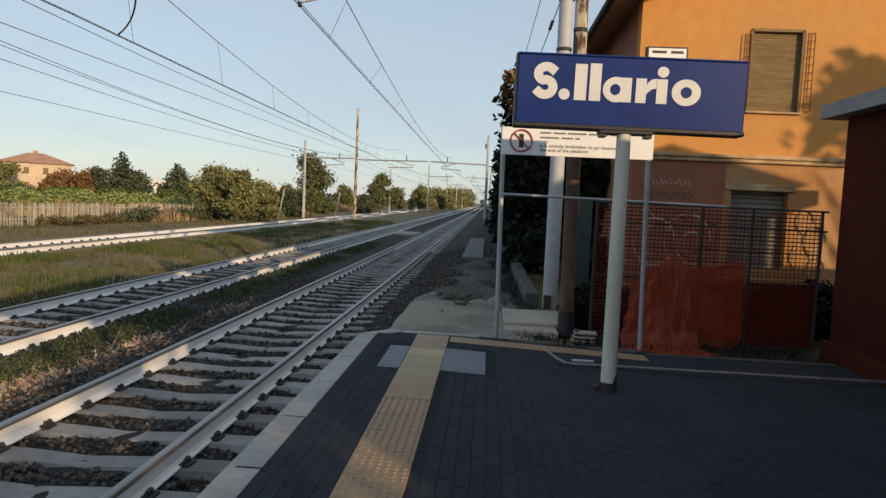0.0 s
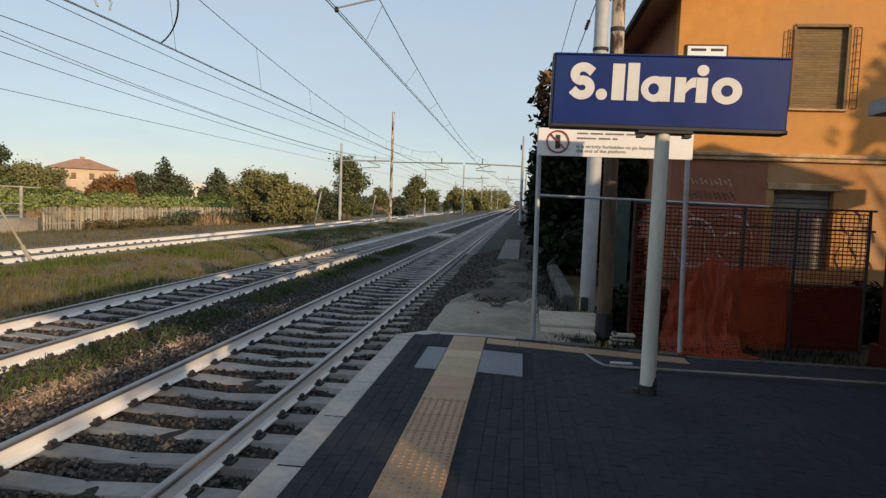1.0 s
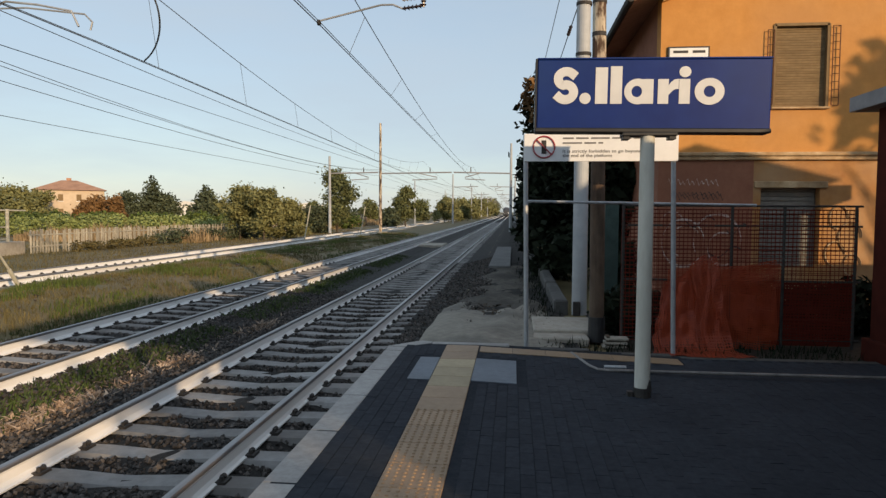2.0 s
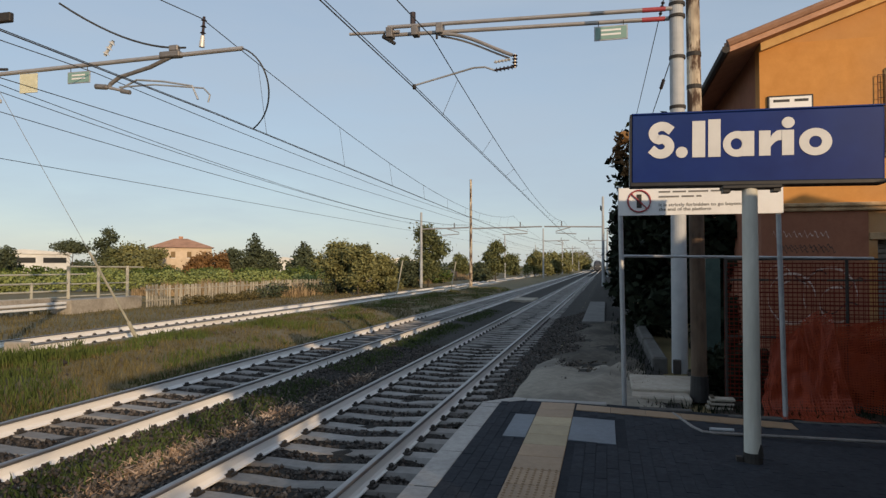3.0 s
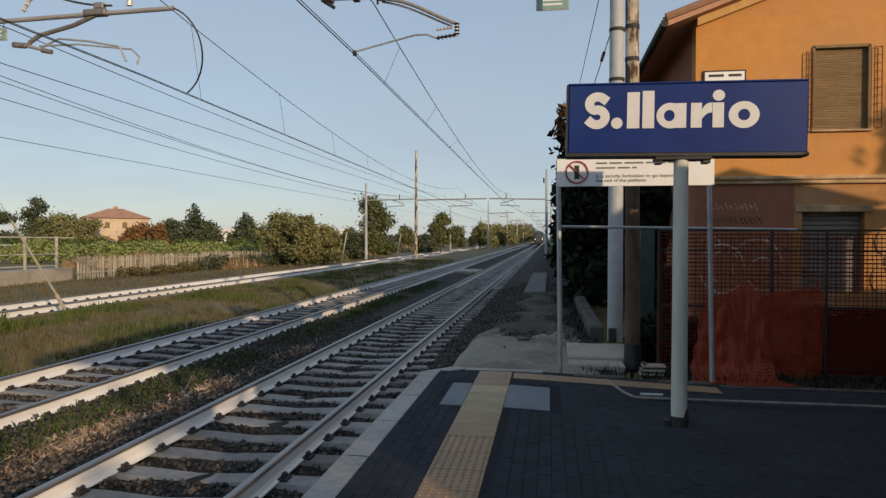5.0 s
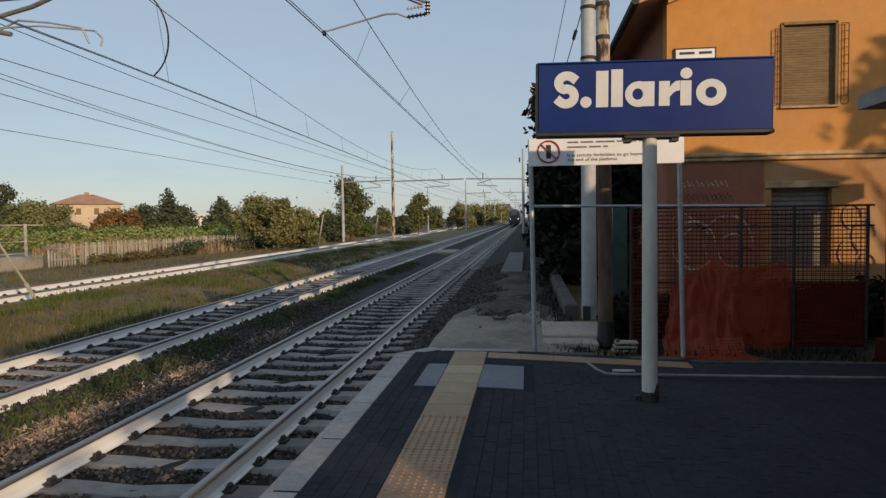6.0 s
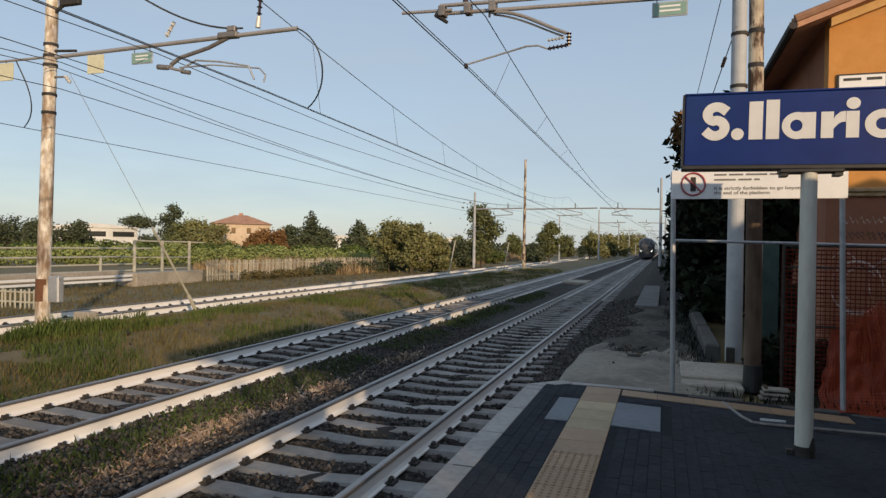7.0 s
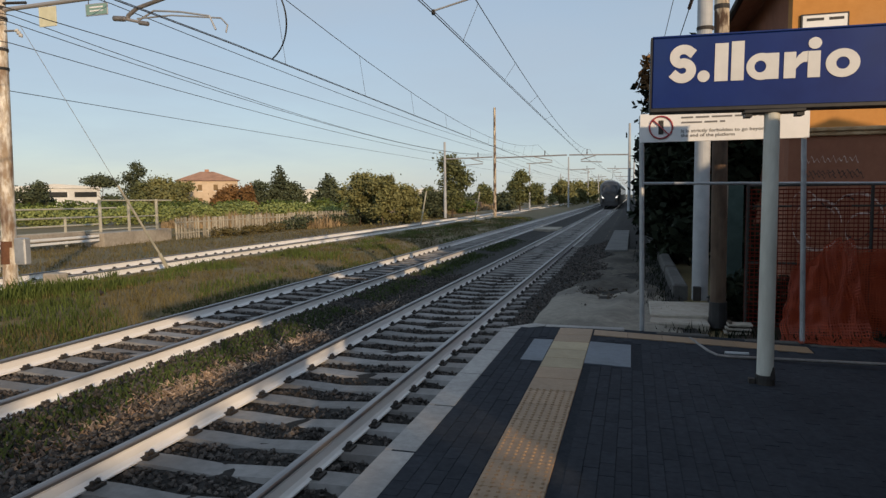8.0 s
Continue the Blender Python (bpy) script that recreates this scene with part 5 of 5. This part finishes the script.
            a = rg.uniform(0, 6.28); d = rg.uniform(0, 0.36) * w; cs.append((math.cos(a) * d, math.sin(a) * d, h * rg.uniform(0.74, 0.9))); ss.append((w * 0.22, w * 0.22, h * 0.12))
    else:
        lo = trunk
        for k in range(24):
            a = rg.uniform(0, 6.28); u = (k + rg.random()) / 24; d = w * 0.36 * math.sqrt(rg.random()) * (1.1 - 0.9 * max(0, u - 0.45))
            q = w * rg.uniform(0.12, 0.2); cs.append((math.cos(a) * d, math.sin(a) * d, h * (lo + (0.94 - lo) * u * 0.92 + 0.06))); ss.append((q, q, q * rg.uniform(0.7, 1.0)))
    scatter_leaves("crown", cs, ss, count, leaf, material, t, seed=seed, rim=0.3, loose=0.22)
    return t
def hedge(label, pts, h, w, material, count, leaf, seed):
    t = thing("hedge", label, "hedge", pts[0]); o = Vector(pts[0]); cs, ss = [], []
    for a, b in zip(pts, pts[1:]):
        n = max(2, int((Vector(b) - Vector(a)).length / (w * 0.8)))
        for k in range(n):
            p = Vector(a).lerp(Vector(b), k / n) - o; cs.append((p.x + random.uniform(-.3, .3) * w, p.y + random.uniform(-.3, .3) * w, h * random.uniform(0.35, 0.6))); ss.append((w * 0.6, w * 0.6, h * random.uniform(0.4, 0.6)))
    scatter_leaves("foliage", cs, ss, count, leaf, material, t, seed=seed, rim=0.5)
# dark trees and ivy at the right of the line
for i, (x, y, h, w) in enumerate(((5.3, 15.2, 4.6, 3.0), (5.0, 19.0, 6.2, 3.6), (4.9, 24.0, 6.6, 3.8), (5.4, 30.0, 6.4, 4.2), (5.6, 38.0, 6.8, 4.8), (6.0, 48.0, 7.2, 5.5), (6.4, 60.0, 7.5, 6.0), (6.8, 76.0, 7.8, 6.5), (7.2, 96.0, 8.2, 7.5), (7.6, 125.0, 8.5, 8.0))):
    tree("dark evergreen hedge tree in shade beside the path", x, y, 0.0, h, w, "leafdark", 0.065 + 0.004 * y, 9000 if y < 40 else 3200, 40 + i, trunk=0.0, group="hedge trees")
# Hedge row added behind the trees to close their gaps against the sun.
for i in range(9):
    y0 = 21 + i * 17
    hedge("dense hedge row added to keep the sun off the far tracks", [(7.6 + 0.02 * y0, y0, 0.0), (7.6 + 0.02 * y0, y0 + 17, 0.0)], 6.1 + 0.004 * y0, 2.8, "leafdark", 5000, 0.34, 300 + i)
# Added leaf mass; it stands for the darkness behind the fence.
hedge("low leaf mass added to darken the space behind the site fence", [(4.9, 9.6, 0.0), (9.2, 9.8, 0.0)], 0.85, 0.9, "leafdark", 5200, 0.07, 330)
br = thing("dry_branch", "dry brown leafy branch hanging over the line", "branch", (3.45, 18.0, 5.35))
part("twig", pipebm([(0.9, 0.5, -0.2), (0.4, 0.2, 0.1), (-0.1, 0, -0.1), (-0.25, 0, -0.6)], 0.03, 6), "bark", br)
scatter_leaves("foliage", [(0.1, 0, 0.1), (-0.05, 0, -0.35), (0.2, 0, -0.7)], [(0.3, 0.3, 0.25), (0.25, 0.25, 0.3), (0.2, 0.2, 0.3)], 260, 0.10, "leafbrown", br, seed=8, rim=0.1)
# Trees added out of view to break the sun into dapples.
tree("leafy unseen tree added to dapple the sun on the tracks", 12.0, -10.5, 0, 5.2, 3.8, "leaf", 0.18, 420, 71, trunk=0.3)
tree("leafy unseen tree added to dapple the sun on the tracks", 12.5, -15.0, 0, 5.5, 4.2, "leaf", 0.18, 600, 73, trunk=0.3)
tree("leafy unseen tree added to dapple the sun on the tracks", 12.8, -5.5, 0, 5.6, 3.4, "leaf", 0.17, 550, 74, trunk=0.3)
# Out of view; placed for the soft shadow high on the house.
tree("tall unseen tree that casts the soft shadow on the house", 17.9, 2.2, 0, 7.6, 2.4, "leaf", 0.18, 1500, 72, trunk=0.75)
# weeds at the platform's end
rg = np.random.default_rng(21)
sp = [(rg.uniform(3.2, 7.4), rg.uniform(7.62, 8.4), 0.06, rg.uniform(0.3, 1)) for _ in range(900)] + [(rg.normal(2.95, 0.15), rg.normal(8.9, 0.12), 0.1, 0.35) for _ in range(90)] + [(rg.normal(3.6, 0.2), rg.uniform(9, 22), 0.1, 0.8) for _ in range(900)]
# Weeds share the near-black leaf, with the fence foot's shade in its colour.
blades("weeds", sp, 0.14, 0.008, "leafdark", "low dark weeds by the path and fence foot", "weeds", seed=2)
sp = [(rg.normal(2.75, 0.35), rg.normal(9.2 + 3 * rg.random(), 0.4), 0.11, 1) for _ in range(240)]
blades("leaf_litter", sp, 0.03, 0.03, "bark", "dark dead leaves scattered on the path", "leaves", lean=2.5, seed=4)

# ---- grass and weeds between and beside the tracks ----
def scatter(x0, x1, y0, y1, n, f, seed, hf, thresh=-0.1):
    rg = np.random.default_rng(seed); out = []
    while len(out) < n:
        x = rg.uniform(x0, x1); y = y0 + (y1 - y0) * rg.random() ** 1.7
        q = noise.noise((x * 0.8, y * 0.45, seed)) + 0.4 * noise.noise((x * 2.6, y * 2.6, seed + 5))
        if q > thresh:
            out.append((x, y, f(x, y) - 0.01, hf * (0.6 + 0.9 * max(0, q))))
    return out
blades("grass", scatter(-9.4, -5.2, 5, 60, 42000, lift, 3, 1.0, -0.35), 0.115, 0.007, "grassdry", "sun-dried grass between the tracks", "grass", seed=5)
blades("grass", scatter(-9.4, -5.1, 5, 60, 14000, lift, 9, 1.1, 0.12), 0.14, 0.008, "grass", "green grass between the tracks", "grass", seed=6)
blades("grass", scatter(-26, -12.5, 9, 70, 36000, lift, 12, 1.1, -0.45), 0.15, 0.011, "grassdry", "dry grass beyond the siding", "grass", seed=7)
blades("grass", scatter(-9.8, -7.2, 6.5, 12.8, 3600, lift, 15, 1.3, 0.16), 0.20, 0.010, "grass", "taller green grass round the mast foot", "grass", seed=8)
def strip(n, seed, hf, y1=30):
    rg = np.random.default_rng(seed); out = []
    while len(out) < n:
        y = 1.5 + (y1 - 1.5) * rg.random() ** 1.5; x = rg.normal(-2.15, 0.22)
        if noise.noise((y * 0.5, 2.0, seed)) > -0.25 and -2.62 < x < -1.3:
            out.append((x, y, bed(x, y) - 0.01, hf * rg.uniform(0.4, 1.1)))
    return out
blades("weeds", strip(9000, 31, 1.0), 0.085, 0.011, "weed", "dark low weeds between the running tracks", "weeds", seed=9, lean=0.8)
sp = []
for cx, cy, r, n in ((-1.75, 5.4, 0.34, 1700), (-1.55, 7.8, 0.3, 700), (-1.7, 3.6, 0.3, 700), (-1.4, 10.5, 0.25, 250)):
    sp += [(rg.normal(cx, r * 0.6), rg.normal(cy, r * 1.6), bed(cx, cy), rg.uniform(0.4, 1.1)) for _ in range(n)]
blades("dead_weeds", sp, 0.055, 0.017, "deadweed", "pale brown dead weeds lying in the ballast", "weeds", seed=10, lean=1.6)
blades("grass", scatter(-5.6, -4.9, 4, 40, 5000, lambda x, y: max(bed(x, y), lift(x, y)), 33, 1.0, -0.2), 0.12, 0.009, "weed", "dark grass along the ballast edge", "grass", seed=11)

# ---- left side: pens, fence, walls ----
def pens():
    t = thing("cattle_pen", "old pale metal pen with railings beside the siding", "pen", (-20.5, 24.5, -0.2))
    o = Vector((-20.5, 24.5, -0.2))
    P = lambda x, y, z: (x - o.x, y - o.y, z - o.z)
    for x, y in ((-20.7, 24.4), (-20.4, 25.9), (-20.1, 27.5)):
        part("post", rodbm(P(x, y, -0.2), P(x, y, 1.93), 0.075, seg=8), "paleiron", t)
    part("rail", rodbm(P(-20.7, 24.4, 1.9), P(-19.9, 28.4, 1.86), 0.035, seg=6), "paleiron", t)
    for z in (0.55, 1.1):
        part("rail", rodbm(P(-20.7, 24.4, z), P(-20.1, 27.5, z), 0.03, seg=6), "paleiron", t)
    part("low_wall", boxbm(*[v for pr in ((-20.9 - o.x, -19.8 - o.x), (23.6 - o.y, 28.2 - o.y), (-0.1, 0.62)) for v in pr], bevel=0.02), "concrete", t)
    for z in (0.5, 0.8, 1.15):
        part("rail", rodbm(P(-20.7, 24.4, z), P(-21.6, 8.0, z), 0.04, seg=6), "paleiron", t)
    for y in (8, 11, 14, 17, 20, 22.5):
        part("post", rodbm(P(-20.7 - (24.4 - y) * 0.055, y, -0.2), P(-20.7 - (24.4 - y) * 0.055, y, 1.2), 0.06, seg=8), "paleiron", t)
    part("trough", boxbm(-0.7, -0.2, -12.0, -1.0, 0.35, 0.72, bevel=0.03), "concrete", t, "long concrete trough")
    for z in (0.08, 0.26):
        part("plank", boxbm(0.5, 0.56, -9.0, -1.0, z + 0.2, z + 0.3, bevel=0.01), "white", t, "white painted plank")
    part("back_rail", rodbm(P(-24.5, 10, 1.5), P(-23.0, 28, 1.5), 0.04, seg=6), "paleiron", t)
pens()
lf = thing("picket_fence", "low pale picket fence beyond the siding", "fence", (-19.0, 14.0, -0.2))
lp = boxbm(-0.035, 0.035, -0.012, 0.012, 0, 0.62, bevel=0.006); lp_me = bpy.data.meshes.new("picket"); lp.to_mesh(lp_me); lp.free(); lp_me.materials.append(M["paleiron"])
for k in range(26):
    shared("picket", lp_me, pose(k * 0.19, 0.02 * math.sin(k * 1.3), random.uniform(-0.03, 0.03), random.uniform(-2, 2), random.uniform(-2, 2)), lf)
for z in (0.2, 0.5):
    part("rail", boxbm(-0.05, 4.85, 0.012, 0.04, z, z + 0.05), "paleiron", lf)
pal = thing("palisade_fence", "weathered grey picket fence beyond the siding", "fence", (-20, 28, -0.2))
pk = boxbm(-0.05, 0.05, -0.02, 0.02, 0, 1.15, bevel=0.008); pk_me = bpy.data.meshes.new("picket"); pk.to_mesh(pk_me); pk.free(); pk_me.materials.append(M["fencewood"])
fy = 28.3; i = 0
while fy < 60:
    fx = -19.6 + 0.06 * (fy - 28)
    if random.random() < 0.93:
        shared("picket", pk_me, pose(fx + 20, fy - 28, random.uniform(-0.08, 0.03), random.uniform(-3, 3), random.uniform(-2, 2), 80), pal)
    fy += 0.19 if fy < 45 else 0.3; i += 1
for z in (0.35, 0.9):
    part("rail", rodbm((0.4, 0.2, z), (2.3, 32, z), 0.035, seg=6), "fencewood", pal)
ow = thing("old_wall", "low crumbling brownish wall behind the bushes", "wall", (-19.5, 60, -0.2), kind="structure")
for k in range(8):
    part("wall_block", boxbm(-0.2, 0.2, k * 5.0, k * 5.0 + 4.95, 0, 1.2 + 0.25 * random.random(), bevel=0.04), "brick", ow)
rb = thing("rubble_strip", "pale broken concrete strip beside the siding", "rubble", (-9.3, 48, -0.2), kind="structure")
for k in range(9):
    part("slab", boxbm(-0.4 + random.uniform(-0.3, 0.3), 0.4, k * 3.4, k * 3.4 + 2.8, 0, 0.13 + 0.1 * random.random(), bevel=0.03), "concrete", rb)
cs = tagged(part("crossing_slab", boxbm(-2.5, -1.1, 38, 41, -0.25, -0.06, bevel=0.02), "concrete"), "pale concrete slab between the tracks", "slab", kind="structure")

# ---- trees, hedges and buildings across the fields ----
T0 = [(-14.6, 45, 3.7, 3.0, "leafolive", "olive-green bushy tree behind the fence"), (-16.8, 46, 3.9, 3.2, "leafolive", "olive-green bushy tree behind the fence"), (-13.4, 47, 2.8, 2.6, "leafolive", "low olive bush beside the fence"),
      (-14.1, 63, 6.0, 4.2, "leaf", "dense green tree beside the mast"), (-15.6, 61, 2.4, 3.2, "leaffar", "dark bush at the tree's foot"), (-11.4, 88, 5.4, 3.7, "leaf", "dense green tree by the line"), (-13.0, 86, 2.2, 3.0, "leaffar", "low dark bush by the line"),
      (-9.2, 118, 4.3, 4.6, "leafolive", "yellowish tree by the line"), (-9.6, 130, 4.5, 5.5, "leafolive", "yellowish tree by the line"), (-9.0, 148, 4.5, 6.0, "leafolive", "yellowish tree by the line"), (-8.6, 175, 5.0, 7.0, "leafolive", "yellowish tree by the line"),
      (-8.8, 215, 5.6, 9.0, "leafolive", "distant yellowish tree by the line"), (-9, 270, 6.5, 12.0, "leafolive", "distant yellowish tree by the line"), (-8.5, 340, 8, 14.0, "leaf", "distant green tree by the line")]
for i, (x, y, h, w, m, lb) in enumerate(T0):
    tree(lb, x, y, -0.2, h, w, m, 0.05 + 0.0013 * y, 6000 if y < 100 else 3600, 80 + i, trunk=0.16 if h > 3 else 0.05, group="field trees")
def ray0(px, d):
    """A spot at that distance in the direction of a bearing in degrees to the left of the line."""
    return 3.0 - d * math.sin(radians(px)), -0.9 + d * math.cos(radians(px))
far = [(29.5, 135, 8.0, 4.4, "leaffar", "cypress", "dark cypress standing beside the farm"), (28.3, 135, 5.2, 6.0, "leaffar", "round", "dark round tree by the farm"), (31.0, 132, 5.2, 7.0, "leaffar", "round", "dark round tree by the farm"),
       (25.5, 110, 5.6, 4.2, "leaffar", "cypress", "dark slender tree in the field"), (24.3, 110, 3.0, 4.0, "leaf", "round", "low green bush in the field"), (33.6, 128, 4.0, 5.0, "leafbrown", "round", "russet shrub before the farm"), (38.4, 120, 5.6, 7.0, "leafolive", "round", "olive-green tree before the farm"),
       (39.8, 122, 5.0, 6.0, "leaf", "round", "green tree before the farm"), (40.5, 150, 9.8, 6.0, "leaffar", "round", "tall dark tree beside the farm"), (42.8, 165, 7.6, 8.0, "leaffar", "umbrella", "dark umbrella-shaped pine tree"),
       (46.8, 150, 3.6, 5.0, "leaffar", "round", "dark shrub before the white building"), (51.5, 150, 5.6, 10.0, "leaffar", "round", "dark distant trees across the field"), (55.5, 150, 5.8, 12.0, "leaffar", "round", "dark distant trees across the field"), (20.0, 160, 4.0, 6, "leafolive", "round", "distant olive tree in the field"),
       (17.0, 170, 4.2, 6, "leaf", "round", "distant green tree in the field"), (12.2, 150, 4.6, 5, "leaf", "round", "distant green tree in the field"), (8.0, 150, 4.4, 6, "leaf", "round", "distant green tree in the field"), (35.0, 150, 4.4, 12, "leaf", "round", "green trees behind the farm"), (37.2, 126, 5.0, 5.5, "leafolive", "round", "olive-green tree before the farm"), (34.3, 126, 3.4, 4.0, "leafbrown", "round", "russet shrub before the farm"), (32.2, 126, 4.2, 4.4, "leafbrown", "round", "russet tree beside the farm"), (47.5, 140, 5.0, 7, "leaffar", "round", "dark distant trees across the field"), (49.5, 140, 5.5, 8, "leaffar", "round", "dark distant trees across the field")]
for i, (b, d, h, w, m, sh, lb) in enumerate(far):
    x, y = ray0(b, d); tree(lb, x, y, -0.2, h, w, m, 0.25, 3000, 120 + i, trunk=0.04, shape=sh, group="distant trees")
a = [ray0(q, 62) for q in (58, 50, 44, 38, 32, 26, 20)]
hedge("bright green vine rows across the field", [(x, y, -0.2) for x, y in a], 1.7, 2.6, "leafbright", 24000, 0.11, 61)
a = [ray0(q, 82) for q in (60, 50, 42, 34, 26, 18, 12)]
hedge("green hedge rows across the field", [(x, y, -0.2) for x, y in a], 1.9, 3.2, "grass", 16000, 0.18, 62)
hedge("dark brambles along the fence", [(-18.6, 38, -0.2), (-17.6, 46, -0.2), (-16.6, 54, -0.2)], 0.9, 1.1, "leaffar", 4500, 0.09, 63)
hedge("dry scrub along the fence", [(-18.7, 30.5, -0.2), (-18.3, 37, -0.2)], 0.55, 0.6, "grassdry", 2200, 0.07, 64)
a = [ray0(q, 260) for q in (64, 50, 36, 22, 12, 7)]
hedge("distant tree line on the horizon", [(x, y, -0.2) for x, y in a], 4.0, 8, "leaffar", 9000, 0.6, 65)

blades("dry_grass", scatter(-30, -17.2, 40, 110, 26000, lift, 52, 1.0, -0.6), 0.75, 0.035, "drygrassfield", "tan dry grass in the field beyond the fence", "grass", seed=17)

def farmhouse():
    x, y = ray0(35.2, 138); t = thing("farmhouse", "cream farmhouse with hipped terracotta roof", "house", (x, y, -0.2)); t.rotation_euler.z = radians(36)
    part("wall", boxbm(-5.4, 5.4, -4.5, 4.5, 0, 5.6), "farmwall", t)
    bm = bmesh.new(); e = [bm.verts.new(p) for p in ((-5.9, -5.0, 5.5), (5.9, -5.0, 5.5), (5.9, 5.0, 5.5), (-5.9, 5.0, 5.5))]; r = [bm.verts.new(p) for p in ((-1.2, 0, 7.35), (1.2, 0, 7.35))]
    bm.faces.new((e[0], e[1], r[1], r[0])); bm.faces.new((e[1], e[2], r[1])); bm.faces.new((e[2], e[3], r[0], r[1])); bm.faces.new((e[3], e[0], r[0])); bm.faces.new(e[::-1])
    rf = part("roof", bm, "roof", t); part("chimney", boxbm(-0.4, 0.4, 0.6, 1.4, 6.7, 7.8), "roof", rf)
    for zz in (1.1, 3.6):
        for xx in (-4.1, -1.4, 1.4, 4.1):
            w = part("window", boxbm(xx - 0.38, xx + 0.38, -4.56, -4.4, zz, zz + 1.15), "shutter", t)
            part("sill", boxbm(xx - 0.45, xx + 0.45, -4.62, -4.4, zz - 0.1, zz), "white", w)
farmhouse()
def shed(bear, d, w, h, ang, label, m="farwhite"):
    x, y = ray0(bear, d); t = thing("industrial_shed", label, "building", (x, y, -0.2)); t.rotation_euler.z = radians(ang)
    part("wall", boxbm(-w / 2, w / 2, -6, 6, 0, h), m, t)
    bm = bmesh.new(); prism(bm, [(-w / 2 - 0.4, h), (w / 2 + 0.4, h), (w / 2 + 0.4, h + 0.4), (0, h + 1.2), (-w / 2 - 0.4, h + 0.4)], -6.4, 6.4); part("roof", bm, m, t)
    n = max(2, int(w / 6))
    for k in range(n):
        x0 = -w / 2 + (k + 0.12) * w / n; part("window", boxbm(x0, x0 + w / n * 0.76, -6.06, -5.9, h * 0.55, h * 0.82), "darkglass", t)
shed(45.9, 210, 21, 5.2, 46, "long white industrial shed across the fields")
shed(27.1, 200, 9, 3.4, 26, "small white shed between the trees")
shed(17.4, 210, 8, 3.4, 18, "small white shed between the trees")

# ---- train ----
def train():
    t = thing("regional_train", "silver regional train with dark rounded front and lit headlamps", "train", (0, 356, 0))
    def ring(y, w, z0, z1, crown):
        return [(-w, y, z0), (-w * 1.02, y, z0 + 0.6), (-w, y, z1 - crown), (-w * 0.72, y, z1 - crown * 0.3), (-w * 0.3, y, z1), (w * 0.3, y, z1), (w * 0.72, y, z1 - crown * 0.3), (w, y, z1 - crown), (w * 1.02, y, z0 + 0.6), (w, y, z0)]
    def loft(rings):
        bm = bmesh.new(); vs = [[bm.verts.new(p) for p in r] for r in rings]; n = len(rings[0])
        for a, b in zip(vs, vs[1:]):
            for i in range(n):
                bm.faces.new((a[i], a[(i + 1) % n], b[(i + 1) % n], b[i]))
        bm.faces.new(vs[0]); bm.faces.new(vs[-1][::-1]); bmesh.ops.recalc_face_normals(bm, faces=bm.faces[:]); return bm
    b = part("cab", loft([ring(0.0, 1.05, 0.75, 2.4, 0.5), ring(0.5, 1.28, 0.6, 3.15, 0.6), ring(1.3, 1.4, 0.5, 3.75, 0.7), ring(2.6, 1.43, 0.5, 3.95, 0.8)]), "trainbody", t, smooth=False)
    part("windscreen", loft([[(-0.75, -0.03, 2.1), (-1.12, 0.25, 2.5), (-1.0, 0.55, 3.2), (1.0, 0.55, 3.2), (1.12, 0.25, 2.5), (0.75, -0.03, 2.1)], [(-0.75, 0.3, 1.95), (-1.02, 0.7, 2.5), (-0.95, 1.0, 3.0), (0.95, 1.0, 3.0), (1.02, 0.7, 2.5), (0.75, 0.3, 1.95)]]), "darkglass", b, "dark raked windscreen")
    part("lower_apron", boxbm(-1.2, 1.2, -0.05, 1.2, 0.25, 1.0, bevel=0.12), "traindark", b, "dark lower apron")
    part("buffer", rodbm((-0.85, -0.35, 1.05), (-0.85, 0.1, 1.05), 0.16, seg=10), "iron", b); part("buffer", rodbm((0.85, -0.35, 1.05), (0.85, 0.1, 1.05), 0.16, seg=10), "iron", b)
    for x in (-1.0, 1.0):
        part("headlamp", pipebm([(x * 0.86, -0.06, 1.42), (x * 1.0, 0.02, 1.55), (x * 1.1, 0.2, 1.8)], 0.06, 8), "lamp", b, "lit headlamp")
    for c in range(4):
        y0 = 2.65 + c * 19.0
        car = part("carriage", loft([ring(y0, 1.43, 0.5, 3.95, 0.8), ring(y0 + 18.6, 1.43, 0.5, 3.95, 0.8)]), "trainbody", t)
        for s in (-1, 1):
            for k in range(9):
                part("window", boxbm(s * 1.45 - 0.03, s * 1.45 + 0.03, y0 + 1 + k * 1.95, y0 + 2.4 + k * 1.95, 1.9, 2.75), "darkglass", car)
        for k in (2.5, 5.0, 13.5, 16.0):
            for s in (-0.7525, 0.7525):
                part("wheel", rodbm((s - 0.06, y0 + k, 0.43), (s + 0.06, y0 + k, 0.43), 0.43, seg=16), "iron", car)
        part("underframe", boxbm(-1.1, 1.1, y0 + 0.5, y0 + 18, 0.35, 0.7), "traindark", car)
    part("pantograph", pipebm([(-0.6, 14, 4.0), (0, 15.0, 4.6), (0, 14, 5.12)], 0.04, 6), "iron", t)
    return t
TRAIN = train()

def motions():
    """The train runs towards the station at an even pace."""
    walk(TRAIN, [(t, pose(0, TRAIN_START - TRAIN_SPEED * t, 0)) for t in (0.0, 2.0, 4.0, 6.0, 8.0)])

TRAIN_START, TRAIN_SPEED = 356.0, 32.5
motions()
